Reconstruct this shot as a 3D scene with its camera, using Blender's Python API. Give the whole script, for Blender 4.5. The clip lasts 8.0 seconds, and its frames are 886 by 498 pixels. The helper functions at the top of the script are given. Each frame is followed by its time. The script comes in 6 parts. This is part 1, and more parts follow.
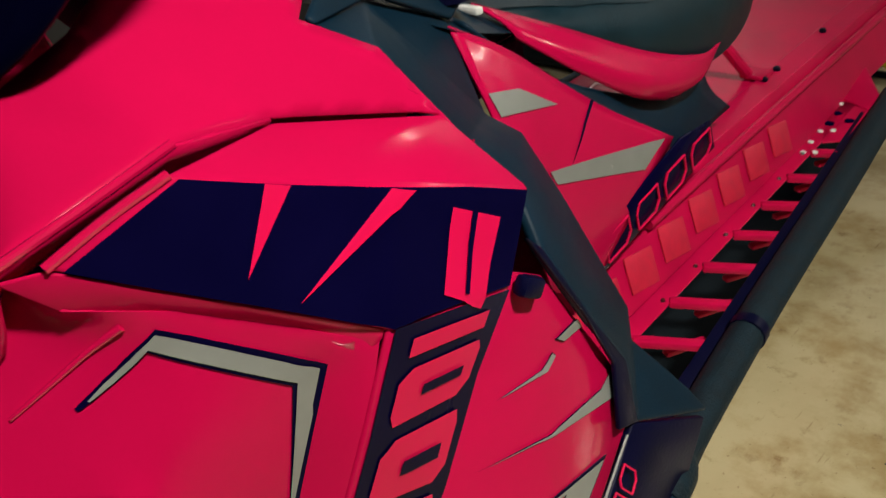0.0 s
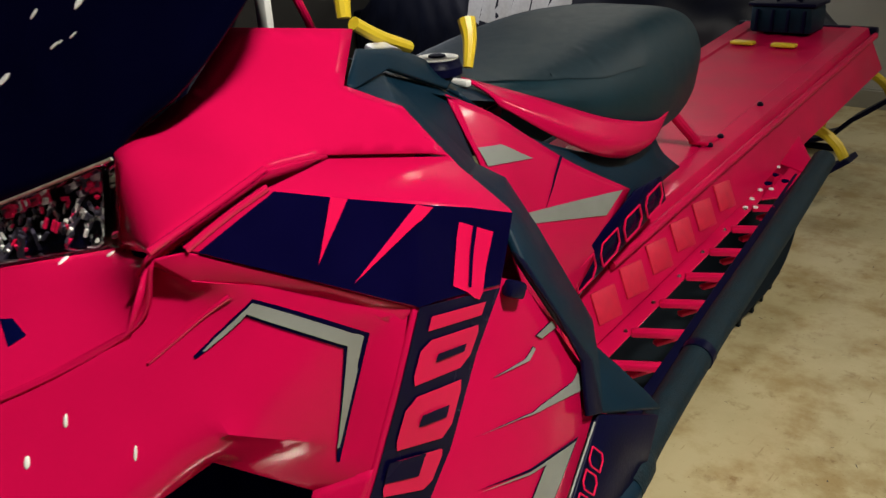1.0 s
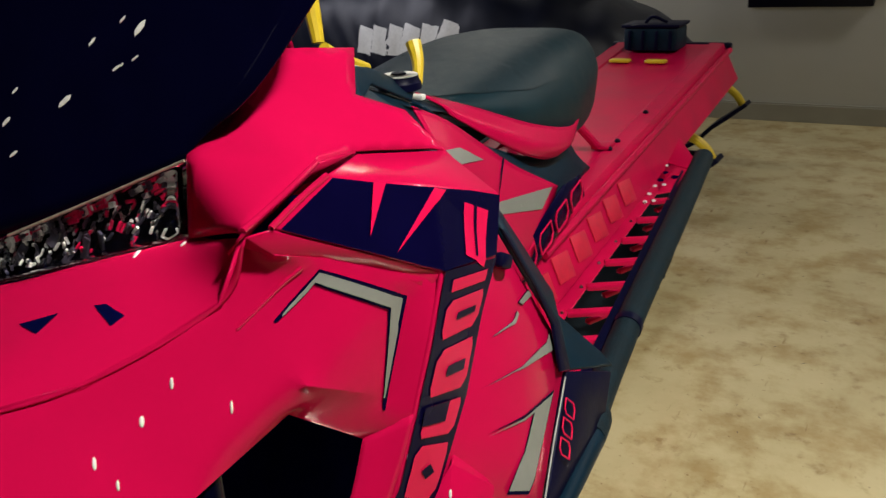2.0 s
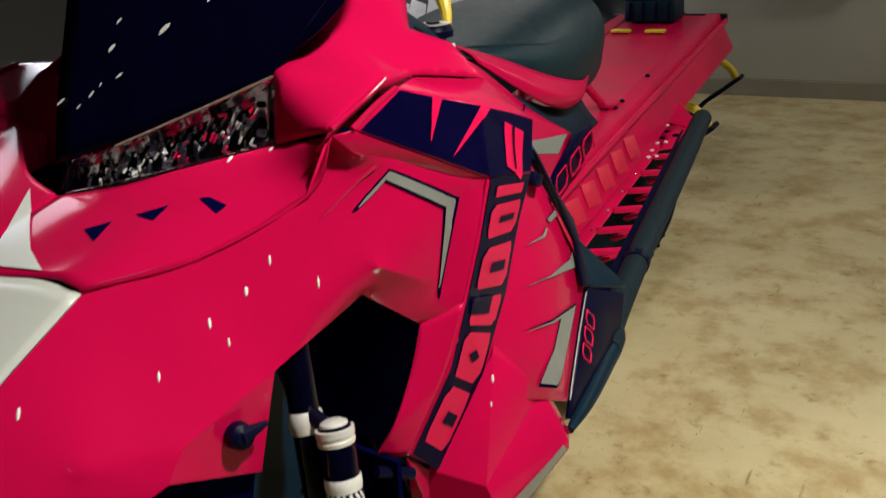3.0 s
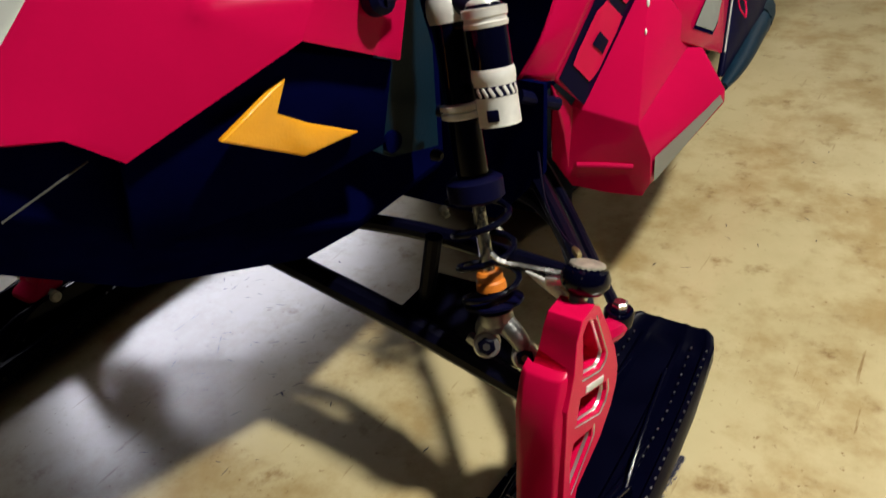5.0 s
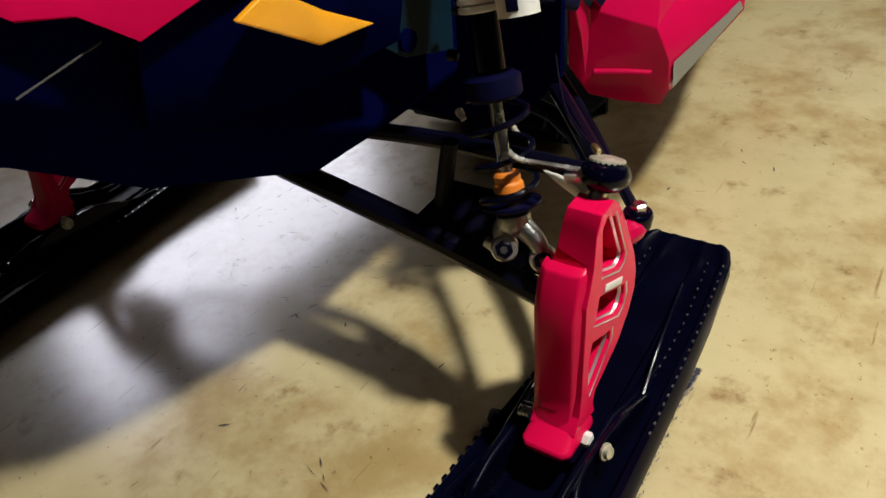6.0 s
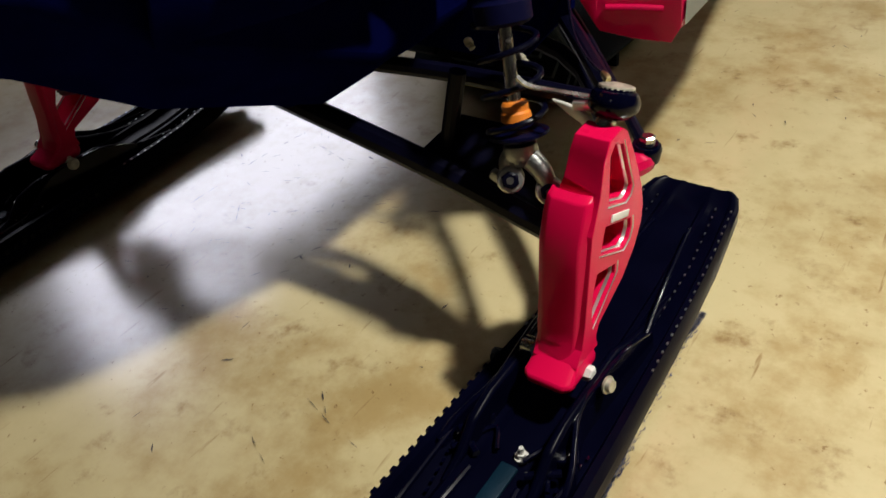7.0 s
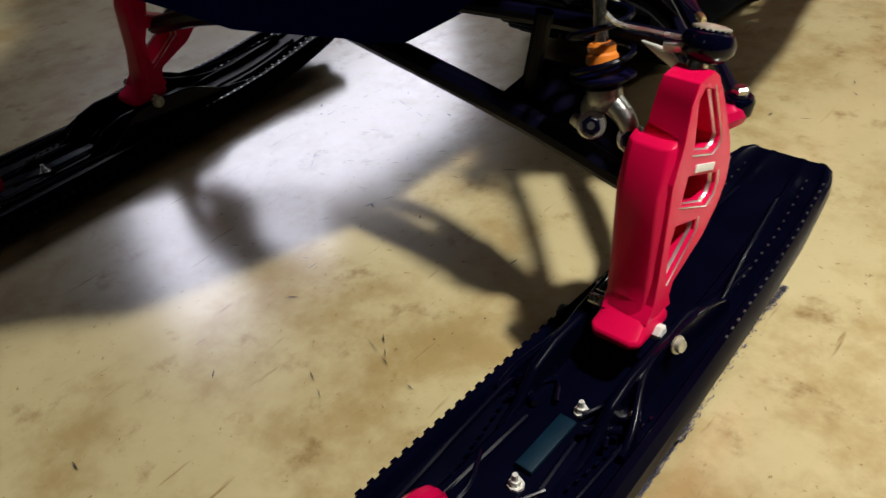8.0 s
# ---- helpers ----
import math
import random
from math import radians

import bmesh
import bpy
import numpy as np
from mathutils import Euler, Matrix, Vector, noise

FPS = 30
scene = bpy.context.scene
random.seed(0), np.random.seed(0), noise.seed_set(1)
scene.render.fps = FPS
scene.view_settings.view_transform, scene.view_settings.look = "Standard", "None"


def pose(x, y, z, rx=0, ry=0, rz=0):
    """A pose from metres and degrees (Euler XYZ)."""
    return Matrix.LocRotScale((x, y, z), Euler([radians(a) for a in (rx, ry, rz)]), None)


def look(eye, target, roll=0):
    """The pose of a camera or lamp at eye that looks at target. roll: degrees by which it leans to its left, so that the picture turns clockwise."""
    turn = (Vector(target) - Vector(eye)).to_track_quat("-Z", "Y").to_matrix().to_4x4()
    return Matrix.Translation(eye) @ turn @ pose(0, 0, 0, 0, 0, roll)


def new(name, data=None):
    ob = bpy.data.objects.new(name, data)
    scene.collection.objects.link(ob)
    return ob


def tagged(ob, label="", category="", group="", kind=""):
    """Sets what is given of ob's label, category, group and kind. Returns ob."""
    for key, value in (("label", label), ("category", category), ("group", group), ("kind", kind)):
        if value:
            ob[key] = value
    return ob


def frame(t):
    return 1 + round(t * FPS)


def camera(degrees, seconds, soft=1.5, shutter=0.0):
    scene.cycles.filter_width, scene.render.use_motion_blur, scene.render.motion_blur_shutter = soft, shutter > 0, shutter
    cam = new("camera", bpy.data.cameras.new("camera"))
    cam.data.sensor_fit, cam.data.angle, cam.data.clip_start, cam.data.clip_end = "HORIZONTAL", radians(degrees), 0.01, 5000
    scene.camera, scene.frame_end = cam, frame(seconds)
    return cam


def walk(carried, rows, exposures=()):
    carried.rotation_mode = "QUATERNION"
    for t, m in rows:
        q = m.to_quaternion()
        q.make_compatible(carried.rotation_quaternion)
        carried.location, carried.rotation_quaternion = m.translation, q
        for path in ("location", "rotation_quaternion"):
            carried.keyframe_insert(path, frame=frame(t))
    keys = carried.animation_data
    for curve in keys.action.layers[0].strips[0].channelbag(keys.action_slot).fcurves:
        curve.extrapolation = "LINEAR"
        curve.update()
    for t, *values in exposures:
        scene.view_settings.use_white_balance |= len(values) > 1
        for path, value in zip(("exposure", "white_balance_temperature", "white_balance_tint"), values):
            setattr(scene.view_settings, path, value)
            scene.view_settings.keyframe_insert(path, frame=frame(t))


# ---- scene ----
from mathutils.bvhtree import BVHTree

cam = camera(56.9, 8.0, soft=1.4, shutter=0.4)
PATH = [
    (0, (0.817, 0.16, 1.159), (-0.416, 1.414, 0.206), -4.0),
    (0.5, (0.887, 0.073, 1.181), (-0.352, 1.399, 0.34), -2.7),
    (1, (0.937, -0.019, 1.196), (-0.294, 1.344, 0.405), -3.2),
    (1.2, (0.941, -0.052, 1.202), (-0.273, 1.332, 0.421), -3.2),
    (2.3, (0.907, -0.313, 1.205), (-0.05, 1.284, 0.474), -4.3),
    (2.5, (0.906, -0.351, 1.2), (-0.05, 1.242, 0.459), -4.4),
    (3, (0.941, -0.43, 1.165), (-0.038, 1.142, 0.41), -4.2),
    (3.5, (0.955, -0.466, 1.095), (-0.065, 1.046, 0.275), -4.8),
    (4, (0.902, -0.464, 1.002), (-0.132, 0.977, 0.078), -5.0),
    (4.5, (0.858, -0.47, 0.924), (-0.165, 0.901, -0.112), -6.3),
    (5, (0.825, -0.491, 0.877), (-0.191, 0.833, -0.225), -7.3),
    (6.5, (0.831, -0.539, 0.795), (-0.173, 0.713, -0.398), -8.0),
    (7, (0.839, -0.551, 0.773), (-0.166, 0.678, -0.442), -7.6),
    (7.5, (0.838, -0.567, 0.752), (-0.206, 0.603, -0.489), -8.3),
    (8, (0.846, -0.566, 0.719), (-0.289, 0.543, -0.499), -7.3),
]
walk(cam, [(t, look(eye, target, roll)) for t, eye, target, roll in PATH],
     [(0, -0.28, 6200, 10), (1.0, -0.22, 6200, 10), (2.5, -0.10, 6150, 10), (4, -0.22, 6150, 10), (5, -0.04, 6150, 10), (8, 0.03, 6150, 10)])

# ---- world and light ----
world = bpy.data.worlds.new("garage_air")
scene.world = world
world.use_nodes = True
world.node_tree.nodes["Background"].inputs[0].default_value = (0.30, 0.36, 0.5, 1)
world.node_tree.nodes["Background"].inputs[1].default_value = 0.03


def area(name, eye, target, sx, sy, watts, colour):
    data = bpy.data.lights.new(name, "AREA")
    data.shape, data.size, data.size_y, data.energy, data.color = "RECTANGLE", sx, sy, watts, colour
    ob = new(name, data)
    ob.matrix_world = look(eye, target)
    return ob


WARM, COOL = (1.0, 0.93, 0.80), (0.97, 0.93, 1.0)
# unseen fill lamps added to lift the back wall and the front faces
FILL_TUBES = [(0.9, -2.9, 1.1, 2), (-1.75, 4.45, 1.1, 16), (2.2, 4.45, 1.1, 40)]
for tx, ty, long, watts in FILL_TUBES:
    area("fill_tube_light", (tx, ty, 2.69), (tx, ty + 0.001, 0), long if ty > 4 else 0.16, 0.16 if ty > 4 else long, watts, WARM)
# assumed downlight over the red snowmobile's near side, placed from its shadows
ASSUMED_LAMP = (1.60, 0.38, 2.68)
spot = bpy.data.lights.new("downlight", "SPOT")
# wide soft cone added to dim what lies outside the pool
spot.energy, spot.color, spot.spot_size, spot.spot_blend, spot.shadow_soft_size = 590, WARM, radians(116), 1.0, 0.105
new("downlight", spot).matrix_world = look(ASSUMED_LAMP, (0.65, 0.55, 0.3))
# daylight through the window in the left wall
area("window_light", (-2.58, 1.93, 1.74), (-1.58, 1.93, 1.74), 2.4, 1.06, 37, COOL)


# ---- materials ----
def nodes_of(name):
    m = bpy.data.materials.new(name)
    m.use_nodes = True
    return m, m.node_tree.nodes, m.node_tree.links, m.node_tree.nodes["Principled BSDF"]


def surface(name, colour, rough=0.5, metal=0.0, coat=0.0, vary=0.12, scale=18.0, bump=0.05, fine=220.0, rough_vary=0.1, specular=0.5):
    """A painted, moulded or cast surface: colour and gloss vary at two scales, with a fine relief."""
    m, n, l, b = nodes_of(name)
    co = n.new("ShaderNodeTexCoord")
    big, small = n.new("ShaderNodeTexNoise"), n.new("ShaderNodeTexNoise")
    big.inputs["Scale"].default_value, small.inputs["Scale"].default_value = scale, fine
    big.inputs["Detail"].default_value = 6
    mix = n.new("ShaderNodeMix")
    mix.data_type, mix.blend_type = "RGBA", "MULTIPLY"
    ramp = n.new("ShaderNodeMapRange")
    ramp.inputs[1].default_value, ramp.inputs[2].default_value = 0.3, 0.7
    ramp.inputs[3].default_value, ramp.inputs[4].default_value = 1 - vary, 1.0
    l.new(co.outputs["Object"], big.inputs["Vector"])
    l.new(co.outputs["Object"], small.inputs["Vector"])
    l.new(big.outputs["Fac"], ramp.inputs[0])
    mix.inputs[0].default_value = 1.0
    mix.inputs[6].default_value = (*colour, 1)
    l.new(ramp.outputs[0], mix.inputs[7])
    l.new(mix.outputs[2], b.inputs["Base Color"])
    rr = n.new("ShaderNodeMapRange")
    rr.inputs[3].default_value, rr.inputs[4].default_value = max(0.02, rough - rough_vary), min(1, rough + rough_vary)
    l.new(big.outputs["Fac"], rr.inputs[0])
    l.new(rr.outputs[0], b.inputs["Roughness"])
    if bump:
        bp = n.new("ShaderNodeBump")
        bp.inputs["Strength"].default_value, bp.inputs["Distance"].default_value = bump, 0.002
        l.new(small.outputs["Fac"], bp.inputs["Height"])
        l.new(bp.outputs[0], b.inputs["Normal"])
    b.inputs["Metallic"].default_value = metal
    b.inputs["Coat Weight"].default_value = coat
    b.inputs["Coat Roughness"].default_value = 0.04
    b.inputs["Specular IOR Level"].default_value = specular
    return m


RED = surface("red_gloss_plastic", (0.50, 0.0026, 0.056), 0.15, coat=0.12, vary=0.12, scale=5, bump=0.010, fine=60, specular=0.07, rough_vary=0.04)
RED_EDGE = surface("red_polished_edge", (0.50, 0.0026, 0.056), 0.12, coat=1.0, vary=0.1, scale=5, bump=0.0, specular=0.3, rough_vary=0.03)
RED_EDGE.node_tree.nodes["Principled BSDF"].inputs["Coat Roughness"].default_value = 0.17
ALU_PALE = surface("pale_satin_aluminium", (0.80, 0.79, 0.74), 0.38, metal=0.35, vary=0.15, scale=70, bump=0.05)
RED_SATIN = surface("red_cast_paint", (0.66, 0.0022, 0.062), 0.30, coat=0.08, vary=0.1, scale=5, bump=0.02, fine=60, specular=0.09)
RED_METAL = surface("red_coated_metal", (0.56, 0.0030, 0.060), 0.36, coat=0.06, vary=0.22, scale=9, bump=0.06, specular=0.11)
PAD_RED = surface("worn_red_tread", (0.60, 0.010, 0.045), 0.5, vary=0.2, scale=50, bump=0.25, fine=300)
DECAL_BLACK = surface("black_vinyl", (0.0018, 0.0012, 0.021), 0.24, vary=0.2, bump=0.01, fine=90, specular=0.06)
SILVER = surface("silver_vinyl", (0.21, 0.22, 0.20), 0.42, vary=0.12, scale=30, bump=0.02)
RED_VINYL = surface("red_vinyl", (0.60, 0.003, 0.062), 0.35, coat=0.05, vary=0.06, bump=0.01, specular=0.12)
BLACK = surface("black_moulded_plastic", (0.0015, 0.0018, 0.020), 0.45, vary=0.3, bump=0.15, specular=0.10)
# shaded copy of the black plastic: no shine, bluer tone put in for shade
SHADOWED = surface("shaded_black_plastic", (0.0014, 0.0022, 0.032), 0.8, vary=0.3, bump=0.2, specular=0.0)
TEAL_BLACK = surface("soft_black_plastic", (0.0020, 0.016, 0.032), 0.5, vary=0.3, bump=0.2, fine=400, specular=0.16)
SKI_BLACK = surface("black_ski_plastic", (0.0008, 0.0010, 0.0075), 0.34, vary=0.3, bump=0.05, specular=0.06)
SKI_EDGE = surface("polished_ski_edge", (0.0010, 0.0012, 0.0085), 0.14, vary=0.2, bump=0.02, specular=0.45, rough_vary=0.04)
GLOSS_BLACK = surface("glossy_black_plastic", (0.0010, 0.0012, 0.008), 0.13, vary=0.2, bump=0.01, specular=0.22)
SCREEN = surface("dark_tinted_screen", (0.001, 0.001, 0.010), 0.06, vary=0.2, bump=0.01, specular=0.05)
VINYL = surface("seat_vinyl", (0.013, 0.027, 0.036), 0.5, vary=0.25, scale=40, bump=0.3, fine=500, specular=0.3)
VINYL_SIDE = surface("seat_side_vinyl", (0.003, 0.020, 0.030), 0.5, vary=0.3, scale=30, bump=0.35, fine=450, specular=0.3)
TUBE_RUBBER = surface("gritty_tube_rubber", (0.0035, 0.016, 0.025), 0.7, vary=0.5, scale=45, bump=0.9, fine=260, specular=0.25)
RUBBER = surface("rubber", (0.005, 0.010, 0.014), 0.8, vary=0.4, scale=60, bump=0.6, fine=350, specular=0.15)
STEEL = surface("bright_steel", (0.62, 0.62, 0.60), 0.25, metal=1.0, vary=0.25, scale=60, bump=0.1)
STEEL_BRIGHT = surface("machined_aluminium", (0.78, 0.77, 0.74), 0.32, metal=0.85, vary=0.12, scale=40, bump=0.05)
CAST = surface("cast_aluminium", (0.42, 0.43, 0.42), 0.38, metal=1.0, vary=0.3, scale=70, bump=0.3)
DARK_STEEL = surface("black_coated_steel", (0.002, 0.002, 0.010), 0.35, vary=0.3, bump=0.15, specular=0.15)
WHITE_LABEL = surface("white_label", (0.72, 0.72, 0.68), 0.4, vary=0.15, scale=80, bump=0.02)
WHITE_PLASTIC = surface("white_gloss_plastic", (0.55, 0.57, 0.52), 0.35, vary=0.1, scale=6, bump=0.02)
LAMP_GREY = surface("chrome_dark_reflection", (0.10, 0.09, 0.13), 0.3, metal=0.6, vary=0.4, scale=90, bump=0.1)
AMBER = surface("amber_lens", (0.90, 0.40, 0.012), 0.25, coat=0.4, vary=0.12, scale=25, bump=0.3, fine=300)
ORANGE = surface("orange_rubber", (0.75, 0.22, 0.02), 0.45, vary=0.15, bump=0.1)
YELLOW = surface("yellow_plastic", (0.72, 0.52, 0.02), 0.4, vary=0.15, bump=0.1)
ZINC = surface("zinc_plate", (0.62, 0.60, 0.48), 0.42, metal=0.6, vary=0.4, scale=120, bump=0.2)
SPRING_BLACK = surface("black_spring_paint", (0.0012, 0.0014, 0.008), 0.3, vary=0.2, bump=0.02, specular=0.12)
COVER = surface("black_cover_fabric", (0.003, 0.005, 0.016), 0.45, vary=0.3, scale=12, bump=0.3, fine=160, specular=0.3)
BRASS = surface("zinc_yellow_steel", (0.55, 0.45, 0.22), 0.35, metal=1.0, vary=0.3, scale=90, bump=0.2)
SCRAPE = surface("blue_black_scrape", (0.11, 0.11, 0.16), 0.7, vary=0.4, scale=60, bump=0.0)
SCRATCH = surface("dark_scratch", (0.06, 0.05, 0.045), 0.7, vary=0.4, scale=60, bump=0.0)
# walls darkened to cut bounced light, not their own paint
LOW_BOUNCE_GREY = surface("low_bounce_grey", (0.055, 0.055, 0.055), 0.8, vary=0.2, scale=2, bump=0.2)
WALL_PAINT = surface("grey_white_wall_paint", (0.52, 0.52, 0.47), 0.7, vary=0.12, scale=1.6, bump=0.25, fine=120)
SKIRT_PAINT = surface("beige_skirting_paint", (0.36, 0.35, 0.29), 0.55, vary=0.15, scale=6, bump=0.1)
# dark brown keeps the unseen ceiling from bouncing light; also the trim board
CEILING_PAINT = surface("low_bounce_ceiling_and_trim_brown", (0.05, 0.043, 0.035), 0.8, vary=0.3, scale=4, bump=0.3)


def floor_material():
    """Worn, sealed concrete: cloudy stains, scuffs, small pits and a dull shine."""
    m, n, l, b = nodes_of("sealed_worn_concrete")
    co = n.new("ShaderNodeTexCoord")
    layers = []
    for scale, lo, hi, dark, detail in ((1.3, 0.35, 0.7, (0.80, 0.78, 0.73), 8), (4.6, 0.43, 0.66, (0.70, 0.60, 0.45), 12), (13, 0.55, 0.76, (0.50, 0.38, 0.25), 12), (75, 0.63, 0.72, (0.45, 0.36, 0.28), 4)):
        t = n.new("ShaderNodeTexNoise")
        t.inputs["Scale"].default_value, t.inputs["Detail"].default_value, t.inputs["Roughness"].default_value = scale, detail, 0.66
        r = n.new("ShaderNodeMapRange")
        r.interpolation_type = "SMOOTHSTEP"
        r.inputs[1].default_value, r.inputs[2].default_value = lo, hi
        l.new(co.outputs["Object"], t.inputs["Vector"])
        l.new(t.outputs["Fac"], r.inputs[0])
        layers.append((r, dark, t))
    # scuffs: noise pulled out along one way
    mp = n.new("ShaderNodeMapping")
    mp.inputs["Rotation"].default_value = (0, 0, 0.9)
    mp.inputs["Scale"].default_value = (60, 7, 1)
    sc = n.new("ShaderNodeTexNoise")
    sc.inputs["Scale"].default_value, sc.inputs["Detail"].default_value = 1.0, 4
    sr = n.new("ShaderNodeMapRange")
    sr.inputs[1].default_value, sr.inputs[2].default_value = 0.67, 0.74
    l.new(co.outputs["Object"], mp.inputs["Vector"])
    l.new(mp.outputs[0], sc.inputs["Vector"])
    l.new(sc.outputs["Fac"], sr.inputs[0])
    layers.append((sr, (0.62, 0.52, 0.42), sc))
    last = None
    for r, dark, _ in layers:
        mix = n.new("ShaderNodeMix")
        mix.data_type, mix.blend_type = "RGBA", "MULTIPLY"
        if last is None:
            mix.inputs[6].default_value = (0.64, 0.545, 0.300, 1)
        else:
            l.new(last, mix.inputs[6])
        mix.inputs[7].default_value = (*dark, 1)
        l.new(r.outputs[0], mix.inputs[0])
        last = mix.outputs[2]
    l.new(last, b.inputs["Base Color"])
    rr = n.new("ShaderNodeMapRange")
    rr.inputs[3].default_value, rr.inputs[4].default_value = 0.35, 0.6
    b.inputs["Specular IOR Level"].default_value = 0.3
    b.inputs["Coat Weight"].default_value, b.inputs["Coat IOR"].default_value, b.inputs["Coat Roughness"].default_value = 1.0, 2.3, 0.20
    # pits and scuffs have lost their seal
    seal = n.new("ShaderNodeMath")
    seal.operation = "MULTIPLY_ADD"
    seal.inputs[1].default_value, seal.inputs[2].default_value = -0.8, 1.0
    l.new(layers[3][0].outputs[0], seal.inputs[0])
    l.new(seal.outputs[0], b.inputs["Coat Weight"])
    l.new(layers[1][2].outputs["Fac"], rr.inputs[0])
    l.new(rr.outputs[0], b.inputs["Roughness"])
    bp = n.new("ShaderNodeBump")
    bp.inputs["Strength"].default_value, bp.inputs["Distance"].default_value = 0.25, 0.002
    l.new(layers[2][2].outputs["Fac"], bp.inputs["Height"])
    l.new(bp.outputs[0], b.inputs["Normal"])
    return m


CONCRETE = floor_material()


def glass_material(name, colour, rough):
    m, n, l, b = nodes_of(name)
    b.inputs["Base Color"].default_value = (*colour, 1)
    b.inputs["Roughness"].default_value = rough
    b.inputs["Transmission Weight"].default_value = 1.0
    b.inputs["IOR"].default_value = 1.45
    return m


LENS = glass_material("clear_lens_plastic", (0.95, 0.95, 0.95), 0.02)


# ---- mesh tools ----


def settle(ob, smooth=True, angle=35):
    me = ob.data
    if smooth:
        me.polygons.foreach_set("use_smooth", [True] * len(me.polygons))
        me.set_sharp_from_angle(angle=radians(angle))
    return ob


def part(name, bm, material, parent=None, label="", smooth=True, angle=35):
    """Links a bmesh as one mesh object under a thing or a part."""
    me = bpy.data.meshes.new(name)
    bmesh.ops.recalc_face_normals(bm, faces=bm.faces)
    bm.to_mesh(me)
    bm.free()
    me.materials.append(material)
    ob = new(name, me)
    if parent is not None:
        ob.parent = parent
    if label:
        tagged(ob, label)
    return settle(ob, smooth, angle)


def thing(name, place, label, category, group="", kind=""):
    ob = new(name)
    ob.location = place
    return tagged(ob, label, category, group, kind)


def soften(ob, width=0.003, thick=0.0, segments=2, offset=-1.0):
    """Gives a sheet thickness inwards, and edges their rounding."""
    if thick:
        me = ob.data
        mid = sum((p.center * p.area for p in me.polygons), Vector()) / max(1e-9, sum(p.area for p in me.polygons))
        hub = Vector((0, mid.y + 0.15, 0.35)) if mid.y < 2.5 else Vector((-0.8, 3.45, 0.4))
        if sum((p.center - hub).dot(p.normal) * p.area for p in me.polygons) < 0:
            me.flip_normals()
        s = ob.modifiers.new("thickness", "SOLIDIFY")
        s.thickness, s.offset = thick, offset
    if width:
        b = ob.modifiers.new("edges", "BEVEL")
        b.width, b.segments, b.limit_method, b.angle_limit = width, segments, "ANGLE", radians(28)
        b.harden_normals = False
    return ob


def flip(points):
    return [(-x, y, z) for x, y, z in points]


def poly(points, faces):
    bm = bmesh.new()
    vs = [bm.verts.new(p) for p in points]
    for f in faces:
        bm.faces.new([vs[i] for i in f])
    bmesh.ops.triangulate(bm, faces=bm.faces[:])
    return bm


def box(bm, centre, size, turn=None):
    """A box added to a bmesh."""
    m = Matrix.Translation(centre) @ (turn or Matrix()) @ Matrix.Diagonal((*size, 1))
    return bmesh.ops.create_cube(bm, size=1.0, matrix=m)["verts"]


def rounded_box(centre, size, r=0.006, turn=None, seg=2):
    bm = bmesh.new()
    box(bm, centre, size, turn)
    bmesh.ops.bevel(bm, geom=bm.edges[:], offset=r, segments=seg, affect="EDGES", profile=0.5)
    return bm


def spline(points, n):
    """n + 1 points on a smooth line through the given ones."""
    p = [Vector(q) for q in points]
    p = [2 * p[0] - p[1], *p, 2 * p[-1] - p[-2]]
    out, spans = [], len(p) - 3
    for k in range(n + 1):
        s = min(k * spans / n, spans - 1e-6)
        i, u = int(s), s - int(s)
        a, b, c, d = p[i : i + 4]
        out.append(0.5 * (2 * b + (c - a) * u + (2 * a - 5 * b + 4 * c - d) * u * u + (3 * b - a - 3 * c + d) * u**3))
    return out


def loft(rows, nu, nv, bm=None):
    """A smooth sheet through rows of points."""
    bm = bm or bmesh.new()
    across = [spline(r, nu) for r in rows]
    cols = [spline([r[k] for r in across], nv) for k in range(nu + 1)]
    vs = [[bm.verts.new(cols[k][j]) for k in range(nu + 1)] for j in range(nv + 1)]
    for j in range(nv):
        for k in range(nu):
            bm.faces.new((vs[j][k], vs[j][k + 1], vs[j + 1][k + 1], vs[j + 1][k]))
    return bm


def tube(points, radius, n=24, sides=10, bm=None, caps=True, ends=None):
    """A round bar along a smooth line; ends: its radius at the start and end."""
    bm = bm or bmesh.new()
    line = spline(points, n) if len(points) > 2 else [Vector(points[0]).lerp(Vector(points[1]), k / n) for k in range(n + 1)]
    rings, side = [], None
    for k, p in enumerate(line):
        way = (line[min(k + 1, n)] - line[max(k - 1, 0)]).normalized()
        if side is None:
            side = way.orthogonal().normalized()
        side = (side - way * side.dot(way)).normalized()
        up = way.cross(side)
        r = radius if ends is None else ends[0] + (ends[1] - ends[0]) * k / n
        rings.append([bm.verts.new(p + r * (math.cos(a) * side + math.sin(a) * up)) for a in (2 * math.pi * i / sides for i in range(sides))])
    for a, b in zip(rings, rings[1:]):
        for i in range(sides):
            bm.faces.new((a[i], a[(i + 1) % sides], b[(i + 1) % sides], b[i]))
    if caps:
        bm.faces.new(rings[0][::-1])
        bm.faces.new(rings[-1])
    return bm


def rod(a, b, r, sides=14, bm=None):
    return tube([a, b], r, n=1, sides=sides, bm=bm)


